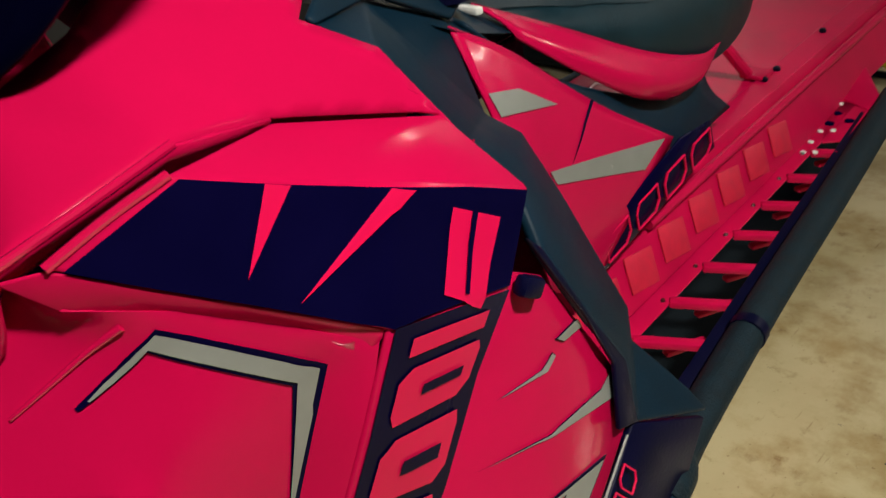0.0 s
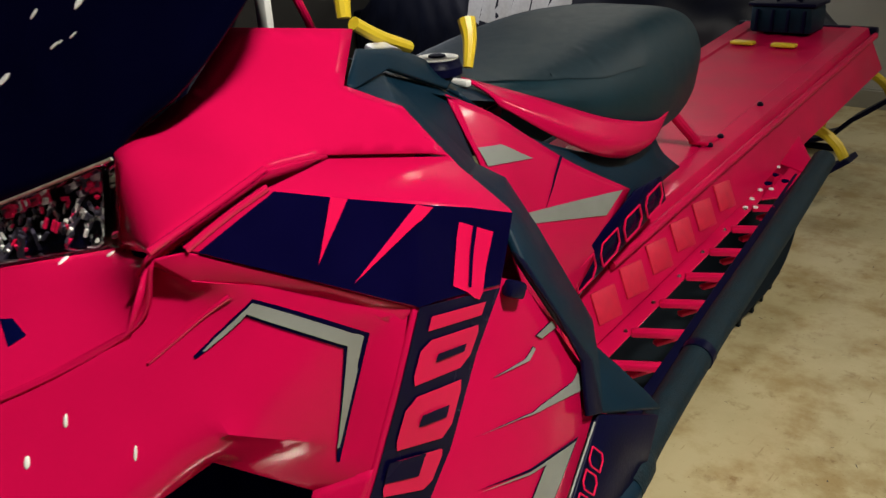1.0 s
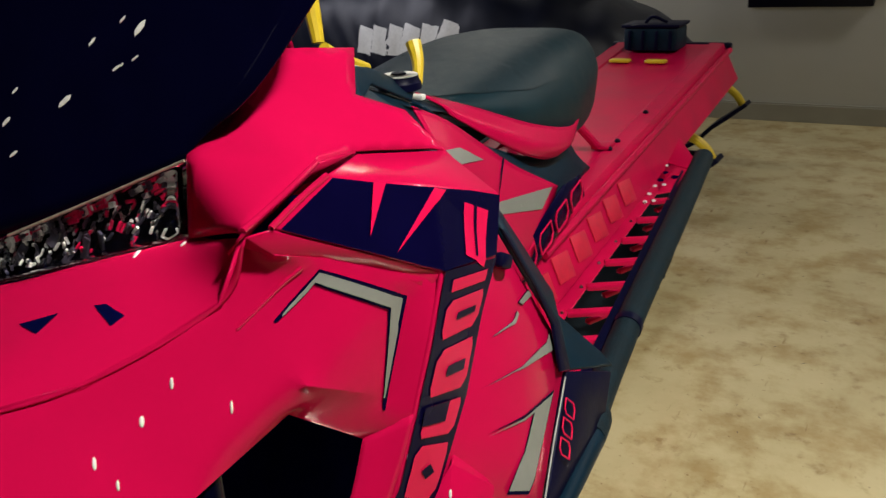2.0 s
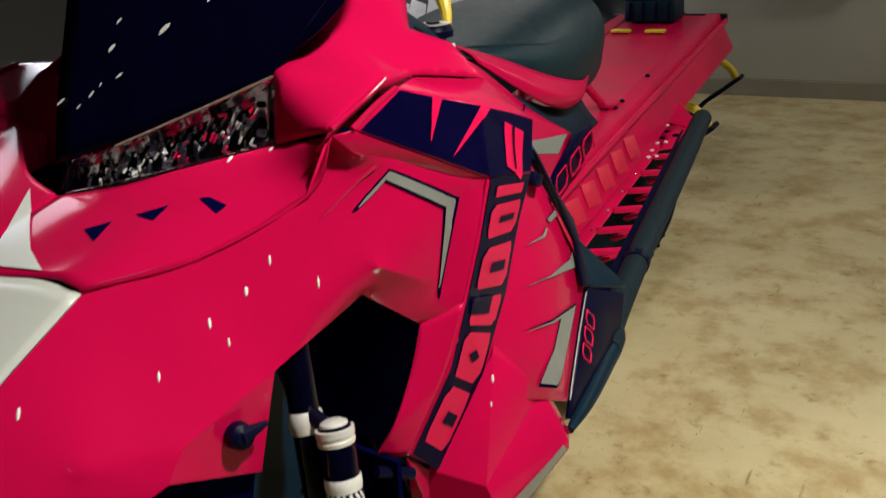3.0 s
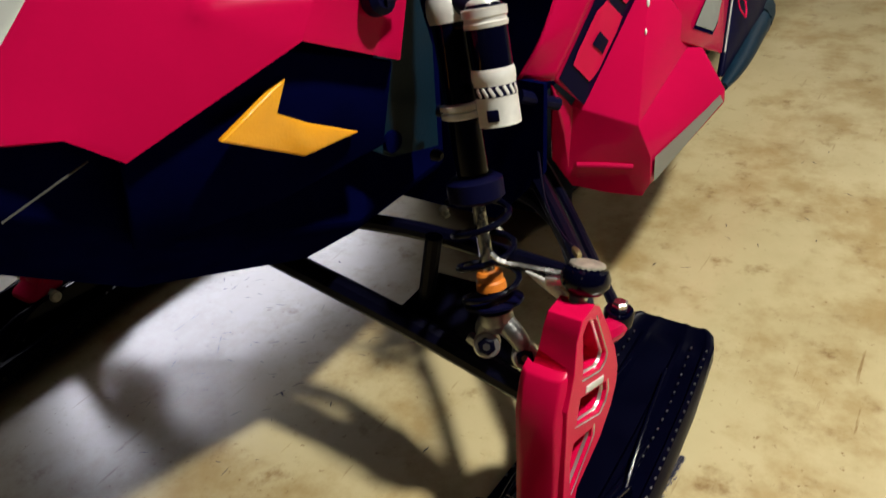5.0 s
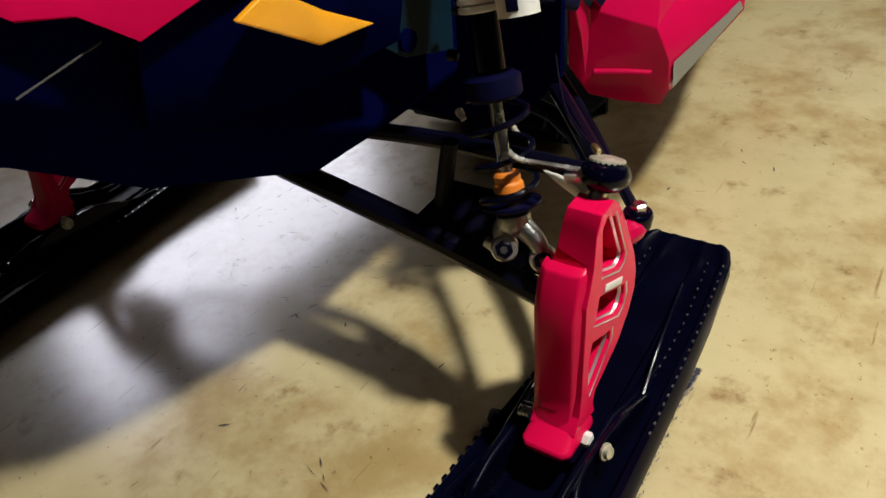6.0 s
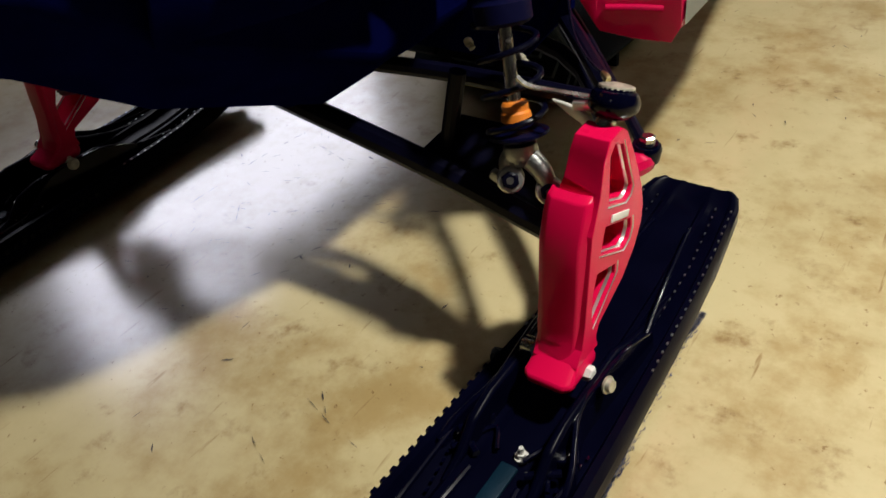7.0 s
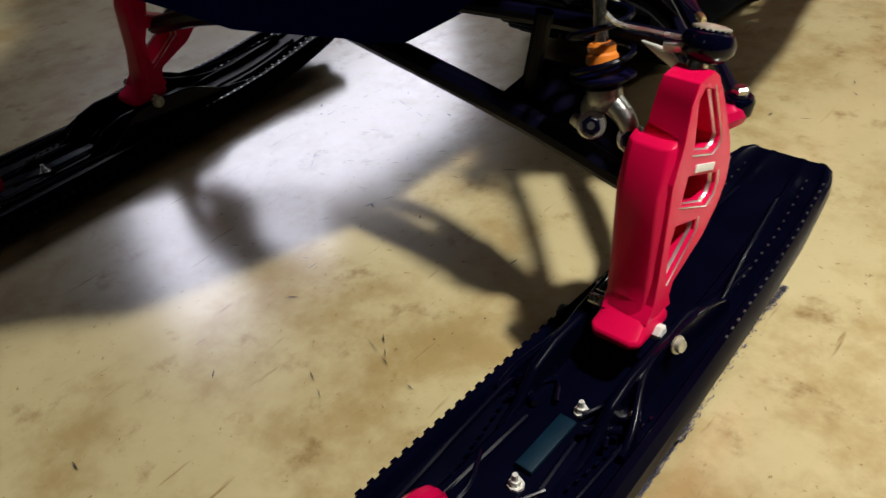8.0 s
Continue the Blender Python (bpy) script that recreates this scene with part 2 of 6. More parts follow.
def turned(axis_from, axis_to, profile, sides=20, bm=None):
    """A turned shape: profile rows are (share of the way, radius)."""
    bm = bm or bmesh.new()
    a, b = Vector(axis_from), Vector(axis_to)
    way = (b - a).normalized()
    side = way.orthogonal().normalized()
    up = way.cross(side)
    rings = []
    for s, r in profile:
        p = a.lerp(b, s)
        rings.append([bm.verts.new(p + r * (math.cos(t) * side + math.sin(t) * up)) for t in (2 * math.pi * i / sides for i in range(sides))])
    for p, q in zip(rings, rings[1:]):
        for i in range(sides):
            bm.faces.new((p[i], p[(i + 1) % sides], q[(i + 1) % sides], q[i]))
    bm.faces.new(rings[0][::-1])
    bm.faces.new(rings[-1])
    return bm


def coil(a, b, r, wire, turns, sides=8, steps=14):
    a, b = Vector(a), Vector(b)
    way = (b - a).normalized()
    side = way.orthogonal().normalized()
    up = way.cross(side)
    n = int(turns * steps)
    pts = [a.lerp(b, k / n) + r * (math.cos(2 * math.pi * k / steps) * side + math.sin(2 * math.pi * k / steps) * up) for k in range(n + 1)]
    return tube(pts, wire, n=n, sides=sides)


def prism(outline, origin, ux, uy, depth):
    """A plate: an outline of (u, v) in the plane of ux and uy, pushed out by depth along its normal."""
    ux, uy, o = Vector(ux).normalized(), Vector(uy).normalized(), Vector(origin)
    nn = ux.cross(uy).normalized()
    bm = bmesh.new()
    lo = [bm.verts.new(o + u * ux + v * uy) for u, v in outline]
    hi = [bm.verts.new(o + u * ux + v * uy + depth * nn) for u, v in outline]
    bm.faces.new(lo[::-1])
    bm.faces.new(hi)
    for i in range(len(lo)):
        j = (i + 1) % len(lo)
        bm.faces.new((lo[i], lo[j], hi[j], hi[i]))
    return bm


def melted(points, faces, creases, fine, rounds):
    """A sheet of facets, divided finely, with the bends eased; borders and the listed creases stay sharp."""
    bm = bmesh.new()
    vs = [bm.verts.new(p) for p in points]
    for f in faces:
        bm.faces.new([vs[i] for i in f])
    bmesh.ops.triangulate(bm, faces=bm.faces[:])
    lines = [(Vector(points[i]), Vector(points[j])) for i, j in creases]
    for _ in range(5):
        long = [e for e in bm.edges if e.calc_length() > fine]
        if not long:
            break
        bmesh.ops.subdivide_edges(bm, edges=long, cuts=1)
        bmesh.ops.triangulate(bm, faces=[f for f in bm.faces if len(f.verts) > 3])

    def fixed(v):
        if v.is_boundary:
            return True
        for p, q in lines:
            u = max(0.0, min(1.0, (v.co - p).dot(q - p) / (q - p).length_squared))
            if (p.lerp(q, u) - v.co).length < 1e-4:
                return True
        return False

    free = [v for v in bm.verts if not fixed(v)]
    for _ in range(rounds):
        to = [v.co.lerp(sum((e.other_vert(v).co for e in v.link_edges), Vector()) / len(v.link_edges), 0.5) for v in free]
        for v, co in zip(free, to):
            v.co = co
    return bm


def tree_of(*obs):
    """A search tree over built sheets, for laying vinyl on them."""
    vs, fs = [], []
    for ob in obs:
        k = len(vs)
        vs += [ob.matrix_world @ v.co for v in ob.data.vertices]
        fs += [[k + i for i in p.vertices] for p in ob.data.polygons]
    return BVHTree.FromPolygons(vs, fs)


def vinyl(name, outline, tree, material, parent, lift=0.002, eye=(1.5, -0.6, 1.4), fine=0.012, label="", faces=None):
    """A sticker: an outline, or faces of listed points, laid on a sheet on the eye's side."""
    bm = bmesh.new()
    vs = [bm.verts.new(p) for p in outline]
    for f in faces or [range(len(vs))]:
        bm.faces.new([vs[i] for i in f])
    bmesh.ops.triangulate(bm, faces=bm.faces[:])
    for _ in range(6):
        long = [e for e in bm.edges if e.calc_length() > fine]
        if not long:
            break
        bmesh.ops.subdivide_edges(bm, edges=long, cuts=1)
        bmesh.ops.triangulate(bm, faces=[f for f in bm.faces if len(f.verts) > 3])
    for v in bm.verts:
        place, normal, _, _ = tree.find_nearest(v.co)
        if place is not None:
            if normal.dot(Vector(eye) - place) < 0:
                normal = -normal
            v.co = place + normal * lift
    return part(name, bm, material, parent, label, angle=60)

# ---- the room ----


def slab(name, lo, hi, material, label, category):
    bm = bmesh.new()
    box(bm, [(a + b) / 2 for a, b in zip(lo, hi)], [b - a for a, b in zip(lo, hi)])
    return tagged(part(name, bm, material, smooth=False), label, category, kind="structure")


X0, X1, Y0, Y1, TOP = -2.6, 4.2, -3.6, 4.87, 2.75
floor = slab("floor", (X0 - 0.2, Y0 - 0.2, -0.12), (X1 + 0.2, Y1 + 0.2, 0), CONCRETE, "worn beige sealed concrete garage floor with stains and scuffs", "floor")
slab("ceiling", (X0 - 0.2, Y0 - 0.2, TOP), (X1 + 0.2, Y1 + 0.2, TOP + 0.1), CEILING_PAINT, "unseen garage ceiling, darkened to cut bounced light", "ceiling")
slab("wall_back", (X0 - 0.2, Y1, 0), (X1 + 0.2, Y1 + 0.2, TOP), WALL_PAINT, "grey-white painted back wall of the garage", "wall")
slab("wall_right", (X1, Y0, 0), (X1 + 0.2, Y1, TOP), LOW_BOUNCE_GREY, "unseen side wall of the garage, darkened to cut bounced light", "wall")
slab("wall_front", (X0 - 0.2, Y0 - 0.2, 0), (X1 + 0.2, Y0, TOP), LOW_BOUNCE_GREY, "unseen front wall of the garage, darkened to cut bounced light", "wall")
left = thing("wall_left", (0, 0, 0), "side wall with a window opening, darkened to cut bounced light", "wall", kind="structure")
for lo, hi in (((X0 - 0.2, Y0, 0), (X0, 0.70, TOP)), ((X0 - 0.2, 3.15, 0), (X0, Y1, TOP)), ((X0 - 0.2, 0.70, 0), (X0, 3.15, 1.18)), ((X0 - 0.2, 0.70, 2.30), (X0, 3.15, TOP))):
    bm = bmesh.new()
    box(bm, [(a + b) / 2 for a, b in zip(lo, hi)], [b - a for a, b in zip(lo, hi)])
    part("wall_piece", bm, LOW_BOUNCE_GREY, left, smooth=False)
bm = bmesh.new()
box(bm, ((X0 + 0.78) / 2, Y1 - 0.008, 0.05), (0.78 - X0, 0.016, 0.10))
box(bm, ((X0 + 0.78) / 2, Y1 - 0.005, 0.104), (0.78 - X0, 0.010, 0.010))
soften(tagged(part("baseboard", bm, SKIRT_PAINT, smooth=False), "beige painted skirting board along the back wall", "skirting board", kind="structure"), 0.002)
board = tagged(part("wall_panel", rounded_box((0.197, Y1 - 0.02, 0.96), (0.65, 0.04, 0.61), 0.006), DARK_STEEL), "black flat panel hung low on the back wall", "wall panel")
slab("trim", (0.80, Y1 - 0.03, 0), (0.92, Y1, 2.1), CEILING_PAINT, "brown timber board standing against the back wall", "trim")
# plain housings for the added fill tubes
for tx, ty, long, _ in FILL_TUBES:
    lamp = thing("assumed_ceiling_light", (tx, ty, TOP), "added fluorescent-style fill light, unseen on the ceiling", "ceiling light", group="ceiling lights")
    part("housing", rounded_box((0, 0, -0.02), (long + 0.16, 0.2, 0.036) if ty > 4 else (0.2, long + 0.16, 0.036), 0.006), WHITE_PLASTIC, lamp)

# housing assumed for the unseen lamp
lamp = thing("assumed_ceiling_light", (ASSUMED_LAMP[0], ASSUMED_LAMP[1], TOP), "assumed round ceiling lamp, unseen, placed from the shadows", "ceiling light", group="ceiling lights")
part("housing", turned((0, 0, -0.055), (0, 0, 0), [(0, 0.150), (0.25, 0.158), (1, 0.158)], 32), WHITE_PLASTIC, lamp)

# ---- the red snowmobile ----
sled = thing("snowmobile", (0, 0, 0), "glossy red mountain snowmobile with black and silver graphics", "snowmobile")

# nose cheeks: flat facets from the nose back to the shock opening
CHEEK = [(0.346, 0.278, 0.934), (0.344, 0.248, 0.875), (0.310, 0.186, 0.852), (0.280, 0.128, 0.834), (0.205, 0.034, 0.824),  # 0-4 seam under the hood
         (0.194, -0.065, 0.769), (0.178, -0.140, 0.722), (0.168, -0.232, 0.645), (0.202, -0.220, 0.631), (0.233, -0.187, 0.626),  # 5-9 beside the nose plate, front edge
         (0.265, -0.161, 0.599), (0.334, -0.008, 0.654), (0.285, -0.065, 0.694), (0.332, 0.015, 0.680), (0.352, 0.143, 0.708),  # 10-14 lower edge, crease
         (0.380, 0.279, 0.747), (0.406, 0.284, 0.785), (0.422, 0.391, 0.717), (0.402, 0.365, 0.670), (0.345, 0.105, 0.596),  # 15-19 shock opening
         (0.394, 0.332, 0.889), (0.434, 0.422, 0.831), (0.457, 0.458, 0.838), (0.457, 0.438, 0.775), (0.447, 0.408, 0.690),  # 20-24 along the strip
         (0.384, 0.290, 0.921), (0.402, 0.345, 0.900), (0.430, 0.408, 0.866)]  # 25-27 foot of the step
CHEEK_FACES = [(0, 1, 20), (0, 20, 25), (25, 20, 26), (26, 20, 21, 27), (27, 21, 22), (21, 23, 22), (21, 17, 24, 23), (17, 18, 24), (1, 16, 20), (20, 16, 17, 21),
               (1, 2, 16), (2, 14, 16), (2, 3, 13, 14), (3, 4, 12, 13), (4, 5, 12), (5, 6, 12), (6, 9, 12), (6, 7, 8, 9), (12, 9, 10), (12, 10, 11), (12, 11, 13),
               (16, 15, 18, 17), (16, 14, 15), (13, 11, 19, 14)]
CHEEK_CREASES = [(21, 17), (16, 17), (14, 15), (12, 13), (13, 14), (12, 11), (11, 13)]
CHEEK_BAND = [
    [(0.402, 0.365, 0.670), (0.426, 0.389, 0.682), (0.447, 0.406, 0.691)],
    [(0.402, 0.332, 0.612), (0.421, 0.354, 0.618), (0.438, 0.378, 0.624)],
    [(0.396, 0.290, 0.552), (0.411, 0.314, 0.560), (0.427, 0.345, 0.570)],
    [(0.374, 0.276, 0.512), (0.392, 0.288, 0.507), (0.408, 0.302, 0.505)],
]


def both(points, side):
    return points if side > 0 else flip(points)


def rows_of(rows, side):
    return [both(r, side) for r in rows]


cheeks = {}
for side in (1, -1):
    cheek = part("cheek_panel", melted(both(CHEEK, side), CHEEK_FACES, CHEEK_CREASES, 0.016, 30), RED, sled, angle=22)
    soften(cheek, 0.004, 0.004, 3)
    band = part("cheek_band", loft(rows_of(CHEEK_BAND, side), 8, 16), RED, sled, angle=60)
    soften(band, 0.0, 0.004)
    cheeks[side] = (cheek, band)
    # a fine raised crease beside the chevron
    on = tree_of(cheek)
    crease = [on.find_nearest(Vector(p))[0] + Vector((side * 0.0006, -0.0005, 0.0006)) for p in both([(0.356, 0.252, 0.853), (0.366, 0.275, 0.868), (0.375, 0.300, 0.884), (0.383, 0.322, 0.899)], side)]
    part("crease_edge", tube(crease, 0.0022, n=14, sides=10, ends=(0.0014, 0.0026)), RED_EDGE, cheek, "polished red crease")

# centre of the hood, below the headlights, its edge standing over the cheeks
for side in (1, -1):
    rows = [
        [(0.000, 0.165, 0.868), (0.090, 0.190, 0.882), (0.180, 0.245, 0.903), (0.261, 0.293, 0.920), (0.322, 0.276, 0.934), (0.372, 0.264, 0.947)],
        [(0.000, 0.115, 0.855), (0.085, 0.134, 0.867), (0.170, 0.178, 0.878), (0.238, 0.228, 0.892), (0.296, 0.242, 0.890), (0.345, 0.247, 0.881)],
        [(0.000, 0.060, 0.838), (0.080, 0.074, 0.846), (0.150, 0.100, 0.854), (0.205, 0.125, 0.860), (0.250, 0.128, 0.852), (0.282, 0.128, 0.840)],
        [(0.000, 0.020, 0.824), (0.070, 0.026, 0.828), (0.130, 0.034, 0.833), (0.165, 0.036, 0.836), (0.190, 0.034, 0.834), (0.206, 0.034, 0.829)],
    ]
    soften(part("hood_centre", loft(rows_of(rows, side), 30, 20), RED, sled, angle=50), 0.0, 0.004)
    lip = both([(0.372, 0.264, 0.947), (0.345, 0.247, 0.881), (0.313, 0.187, 0.857), (0.282, 0.128, 0.840), (0.206, 0.034, 0.829)], side)
    tuck = [(x - side * 0.012, y + 0.004, z - 0.022) for x, y, z in lip]
    soften(part("hood_lip", poly(lip + tuck, [(i, i + 1, i + 6, i + 5) for i in range(4)]), RED, sled, angle=50), 0.0, 0.003)
    nose = [
        [(0.000, 0.020, 0.822), (0.070, 0.026, 0.826), (0.140, 0.034, 0.830), (0.203, 0.034, 0.826)],
        [(0.000, -0.115, 0.748), (0.070, -0.112, 0.750), (0.130, -0.106, 0.750), (0.185, -0.100, 0.747)],
        [(0.000, -0.285, 0.640), (0.060, -0.278, 0.642), (0.120, -0.258, 0.643), (0.168, -0.232, 0.646)],
    ]
    soften(part("nose_plate", loft(rows_of(nose, side), 12, 16), WHITE_PLASTIC, sled, "white glossy nose plate", angle=50), 0.0, 0.004)

# shoulders of the hood beside the windscreen
SHOULDER = [(0.266, 0.306, 1.007), (0.282, 0.377, 1.046), (0.258, 0.448, 1.092), (0.272, 0.593, 1.071), (0.308, 0.540, 1.024),
            (0.350, 0.580, 0.999), (0.425, 0.640, 0.884), (0.352, 0.470, 0.976), (0.366, 0.388, 0.986), (0.376, 0.262, 0.955),
            (0.261, 0.293, 0.920), (0.385, 0.607, 0.947)]
SHOULDER_FACES = [(0, 10, 9), (0, 9, 8), (0, 8, 1), (1, 8, 7), (1, 7, 4), (4, 7, 5), (5, 7, 11), (5, 11, 6), (1, 4, 3, 2)]
SHOULDER_CREASES = [(0, 8), (1, 7), (1, 4), (7, 11), (5, 7)]
for side in (1, -1):
    ob = part("hood_shoulder", melted(both(SHOULDER if side > 0 else [(x, y, z - (0.065 if z > 1.0 else 0.0)) for x, y, z in SHOULDER], side), SHOULDER_FACES, SHOULDER_CREASES, 0.02, 12), RED, sled, angle=30)
    soften(ob, 0.0, 0.005)
    lip = both([SHOULDER[9], SHOULDER[8], SHOULDER[7]], side)
    tuck = [(x - side * 0.022, y - 0.004, z - 0.024) for x, y, z in lip]
    soften(part("shoulder_lip", poly(lip + tuck, [(0, 1, 4, 3), (1, 2, 5, 4)]), RED, sled, angle=30), 0.0, 0.003)
    bead = both([SHOULDER[9], tuple((Vector(SHOULDER[9]) + Vector(SHOULDER[8])) / 2 + Vector((0.004, -0.002, 0.001))), SHOULDER[8]], side)
    part("shoulder_edge", tube(bead, 0.0034, n=16, sides=10), RED_EDGE, sled, "polished red edge of the shoulder")

# side panels with their ledge
PANEL = [(0.386, 0.288, 0.950), (0.396, 0.366, 0.981), (0.430, 0.507, 0.931), (0.441, 0.648, 0.880),  # 0-3 ridge
         (0.354, 0.470, 0.973), (0.386, 0.608, 0.944),                                              # 4-5 inner ledge
         (0.425, 0.375, 0.900), (0.462, 0.463, 0.848),                                              # 6-7 lower edge of the black field
         (0.458, 0.600, 0.815), (0.455, 0.560, 0.752), (0.452, 0.515, 0.655), (0.447, 0.445, 0.560), (0.425, 0.345, 0.458),  # 8-12 rear edge
         (0.458, 0.435, 0.775), (0.447, 0.405, 0.690), (0.437, 0.375, 0.610), (0.408, 0.302, 0.505)]  # 13-16 front edge
PANEL_FACES = [(0, 1, 6), (1, 2, 6), (2, 7, 6), (2, 3, 8), (2, 8, 7), (1, 4, 2), (4, 5, 3, 2), (7, 8, 9, 13), (13, 9, 10, 14), (14, 10, 11, 15), (15, 11, 12, 16)]
panels = {}
for side in (1, -1):
    ob = part("side_panel", poly(both(PANEL, side), PANEL_FACES), RED, sled, angle=24)
    soften(ob, 0.004, 0.006)
    panels[side] = ob
    part("panel_edge", tube(both([PANEL[0], (0.390, 0.327, 0.9665), PANEL[1]], side), 0.0034, n=12, sides=10), RED_EDGE, sled, "polished red edge of the side panel")
    # step between the black field and the cheek below it
    top = both([(0.374, 0.266, 0.946), (0.386, 0.288, 0.948), (0.425, 0.375, 0.898), (0.459, 0.462, 0.847), (0.458, 0.460, 0.840)], side)
    foot = both([(0.348, 0.276, 0.930), (0.383, 0.291, 0.919), (0.401, 0.346, 0.898), (0.429, 0.409, 0.864), (0.452, 0.447, 0.830)], side)
    soften(part("panel_step", poly(top + foot, [(i, i + 1, i + 6, i + 5) for i in range(4)]), RED, sled, angle=20), 0.003, 0.003)

# lower side panels and the toe fender
LOWER = [(0.422, 0.545, 0.850), (0.438, 0.668, 0.785), (0.448, 0.785, 0.618), (0.464, 0.790, 0.552), (0.510, 0.600, 0.440),
         (0.436, 0.530, 0.752), (0.438, 0.470, 0.655), (0.432, 0.400, 0.545), (0.440, 0.670, 0.720), (0.466, 0.640, 0.640), (0.486, 0.600, 0.520)]
LOWER_FACES = [(0, 1, 8, 5), (1, 2, 8), (5, 8, 9, 6), (8, 2, 9), (2, 3, 10, 9), (3, 4, 10), (6, 9, 10, 7), (7, 10, 4)]
FENDER = [(0.412, 0.339, 0.458), (0.456, 0.465, 0.586), (0.482, 0.568, 0.476), (0.535, 0.542, 0.414), (0.482, 0.375, 0.428), (0.497, 0.380, 0.386), (0.494, 0.390, 0.340), (0.484, 0.389, 0.320),
          (0.484, 0.376, 0.370), (0.401, 0.345, 0.374), (0.386, 0.330, 0.385), (0.404, 0.348, 0.341), (0.442, 0.368, 0.328), (0.408, 0.325, 0.430), (0.534, 0.548, 0.393), (0.404, 0.302, 0.500),
          (0.440, 0.500, 0.590), (0.468, 0.600, 0.468), (0.522, 0.580, 0.400)]
FENDER_FACES = [(0, 4, 1), (1, 4, 2), (4, 3, 2), (0, 13, 9, 8, 4), (13, 10, 9), (9, 8, 7, 12), (9, 12, 11), (10, 9, 11), (4, 5, 3), (3, 5, 6, 14), (4, 8, 5), (8, 7, 6, 5), (15, 13, 0), (15, 10, 13), (1, 2, 17, 16), (2, 3, 18, 17), (3, 14, 18)]
lowers = {}
for side in (1, -1):
    lo = soften(part("lower_side_panel", poly(both(LOWER, side), LOWER_FACES), RED, sled, angle=24), 0.004, 0.004)
    fe = soften(part("toe_fender", poly(both(FENDER, side), FENDER_FACES), RED, sled, angle=30), 0.007, 0.004, segments=4)
    lowers[side] = (lo, fe)
    part("fender_lip", tube(both([(0.412, 0.3475, 0.373), (0.445, 0.3605, 0.3725), (0.477, 0.3735, 0.3705)], side), 0.0042, n=14, sides=10), RED_EDGE, fe, "polished red lip of the fender")

# black knee straps from the console down to the running boards
STRAP = [(0.300, 0.545, 1.018), (0.345, 0.582, 0.996), (0.347, 0.640, 0.930), (0.350, 0.672, 0.886), (0.412, 0.674, 0.856), (0.444, 0.663, 0.817), (0.457, 0.728, 0.712), (0.459, 0.790, 0.630), (0.473, 0.798, 0.548),
         (0.180, 0.838, 0.950), (0.262, 0.806, 0.862), (0.310, 0.808, 0.850), (0.352, 0.826, 0.778), (0.418, 0.858, 0.648), (0.432, 0.846, 0.616), (0.452, 0.876, 0.576), (0.482, 0.905, 0.530), (0.500, 0.920, 0.500), (0.200, 0.700, 1.000)]
STRAP_FACES = [(18, 0, 1, 2), (18, 2, 10, 9), (2, 3, 10), (3, 4, 11, 10), (4, 5, 12, 11), (5, 6, 13, 12), (6, 7, 14, 13), (7, 8, 15, 14), (8, 17, 16, 15)]
for side in (1, -1):
    ob = part("knee_strap", poly(both(STRAP, side), STRAP_FACES), TEAL_BLACK, sled, "matt black plastic knee strap", angle=20)
    soften(ob, 0.004, 0.012)
    # the strap's side takes a darker black, its shade put into the colour
    outer = both([(0.444, 0.663, 0.817), (0.457, 0.728, 0.712), (0.459, 0.790, 0.630), (0.473, 0.798, 0.548), (0.445, 0.640, 0.838), (0.455, 0.712, 0.730), (0.460, 0.765, 0.640), (0.478, 0.752, 0.570)], side)
    soften(part("strap_shade_side", poly(outer, [(0, 1, 5, 4), (1, 2, 6, 5), (2, 3, 7, 6)]), BLACK, sled, angle=20), 0.002, 0.006)
    pts = both([(0.470, 0.792, 0.548), (0.495, 0.922, 0.484), (0.500, 0.880, 0.415), (0.514, 0.600, 0.405), (0.507, 0.640, 0.452)], side)
    soften(part("foot_guard", poly(pts, [(0, 1, 2, 3, 4)]), BLACK, sled, "black plastic foot guard"), 0.003, 0.01)
    part("guard_edge", tube(both([(0.477, 0.768, 0.552), (0.493, 0.690, 0.500), (0.512, 0.606, 0.440)], side), 0.0016, n=12, sides=8), SILVER, sled, "thin silver edge trim")

# windscreen halves and headlights, folded back sharply at the keel on the far side


def swept(rows, side):
    return [[(side * x, y + (0.75 * x if side < 0 else 0.0), z) for x, y, z in r] for r in rows]


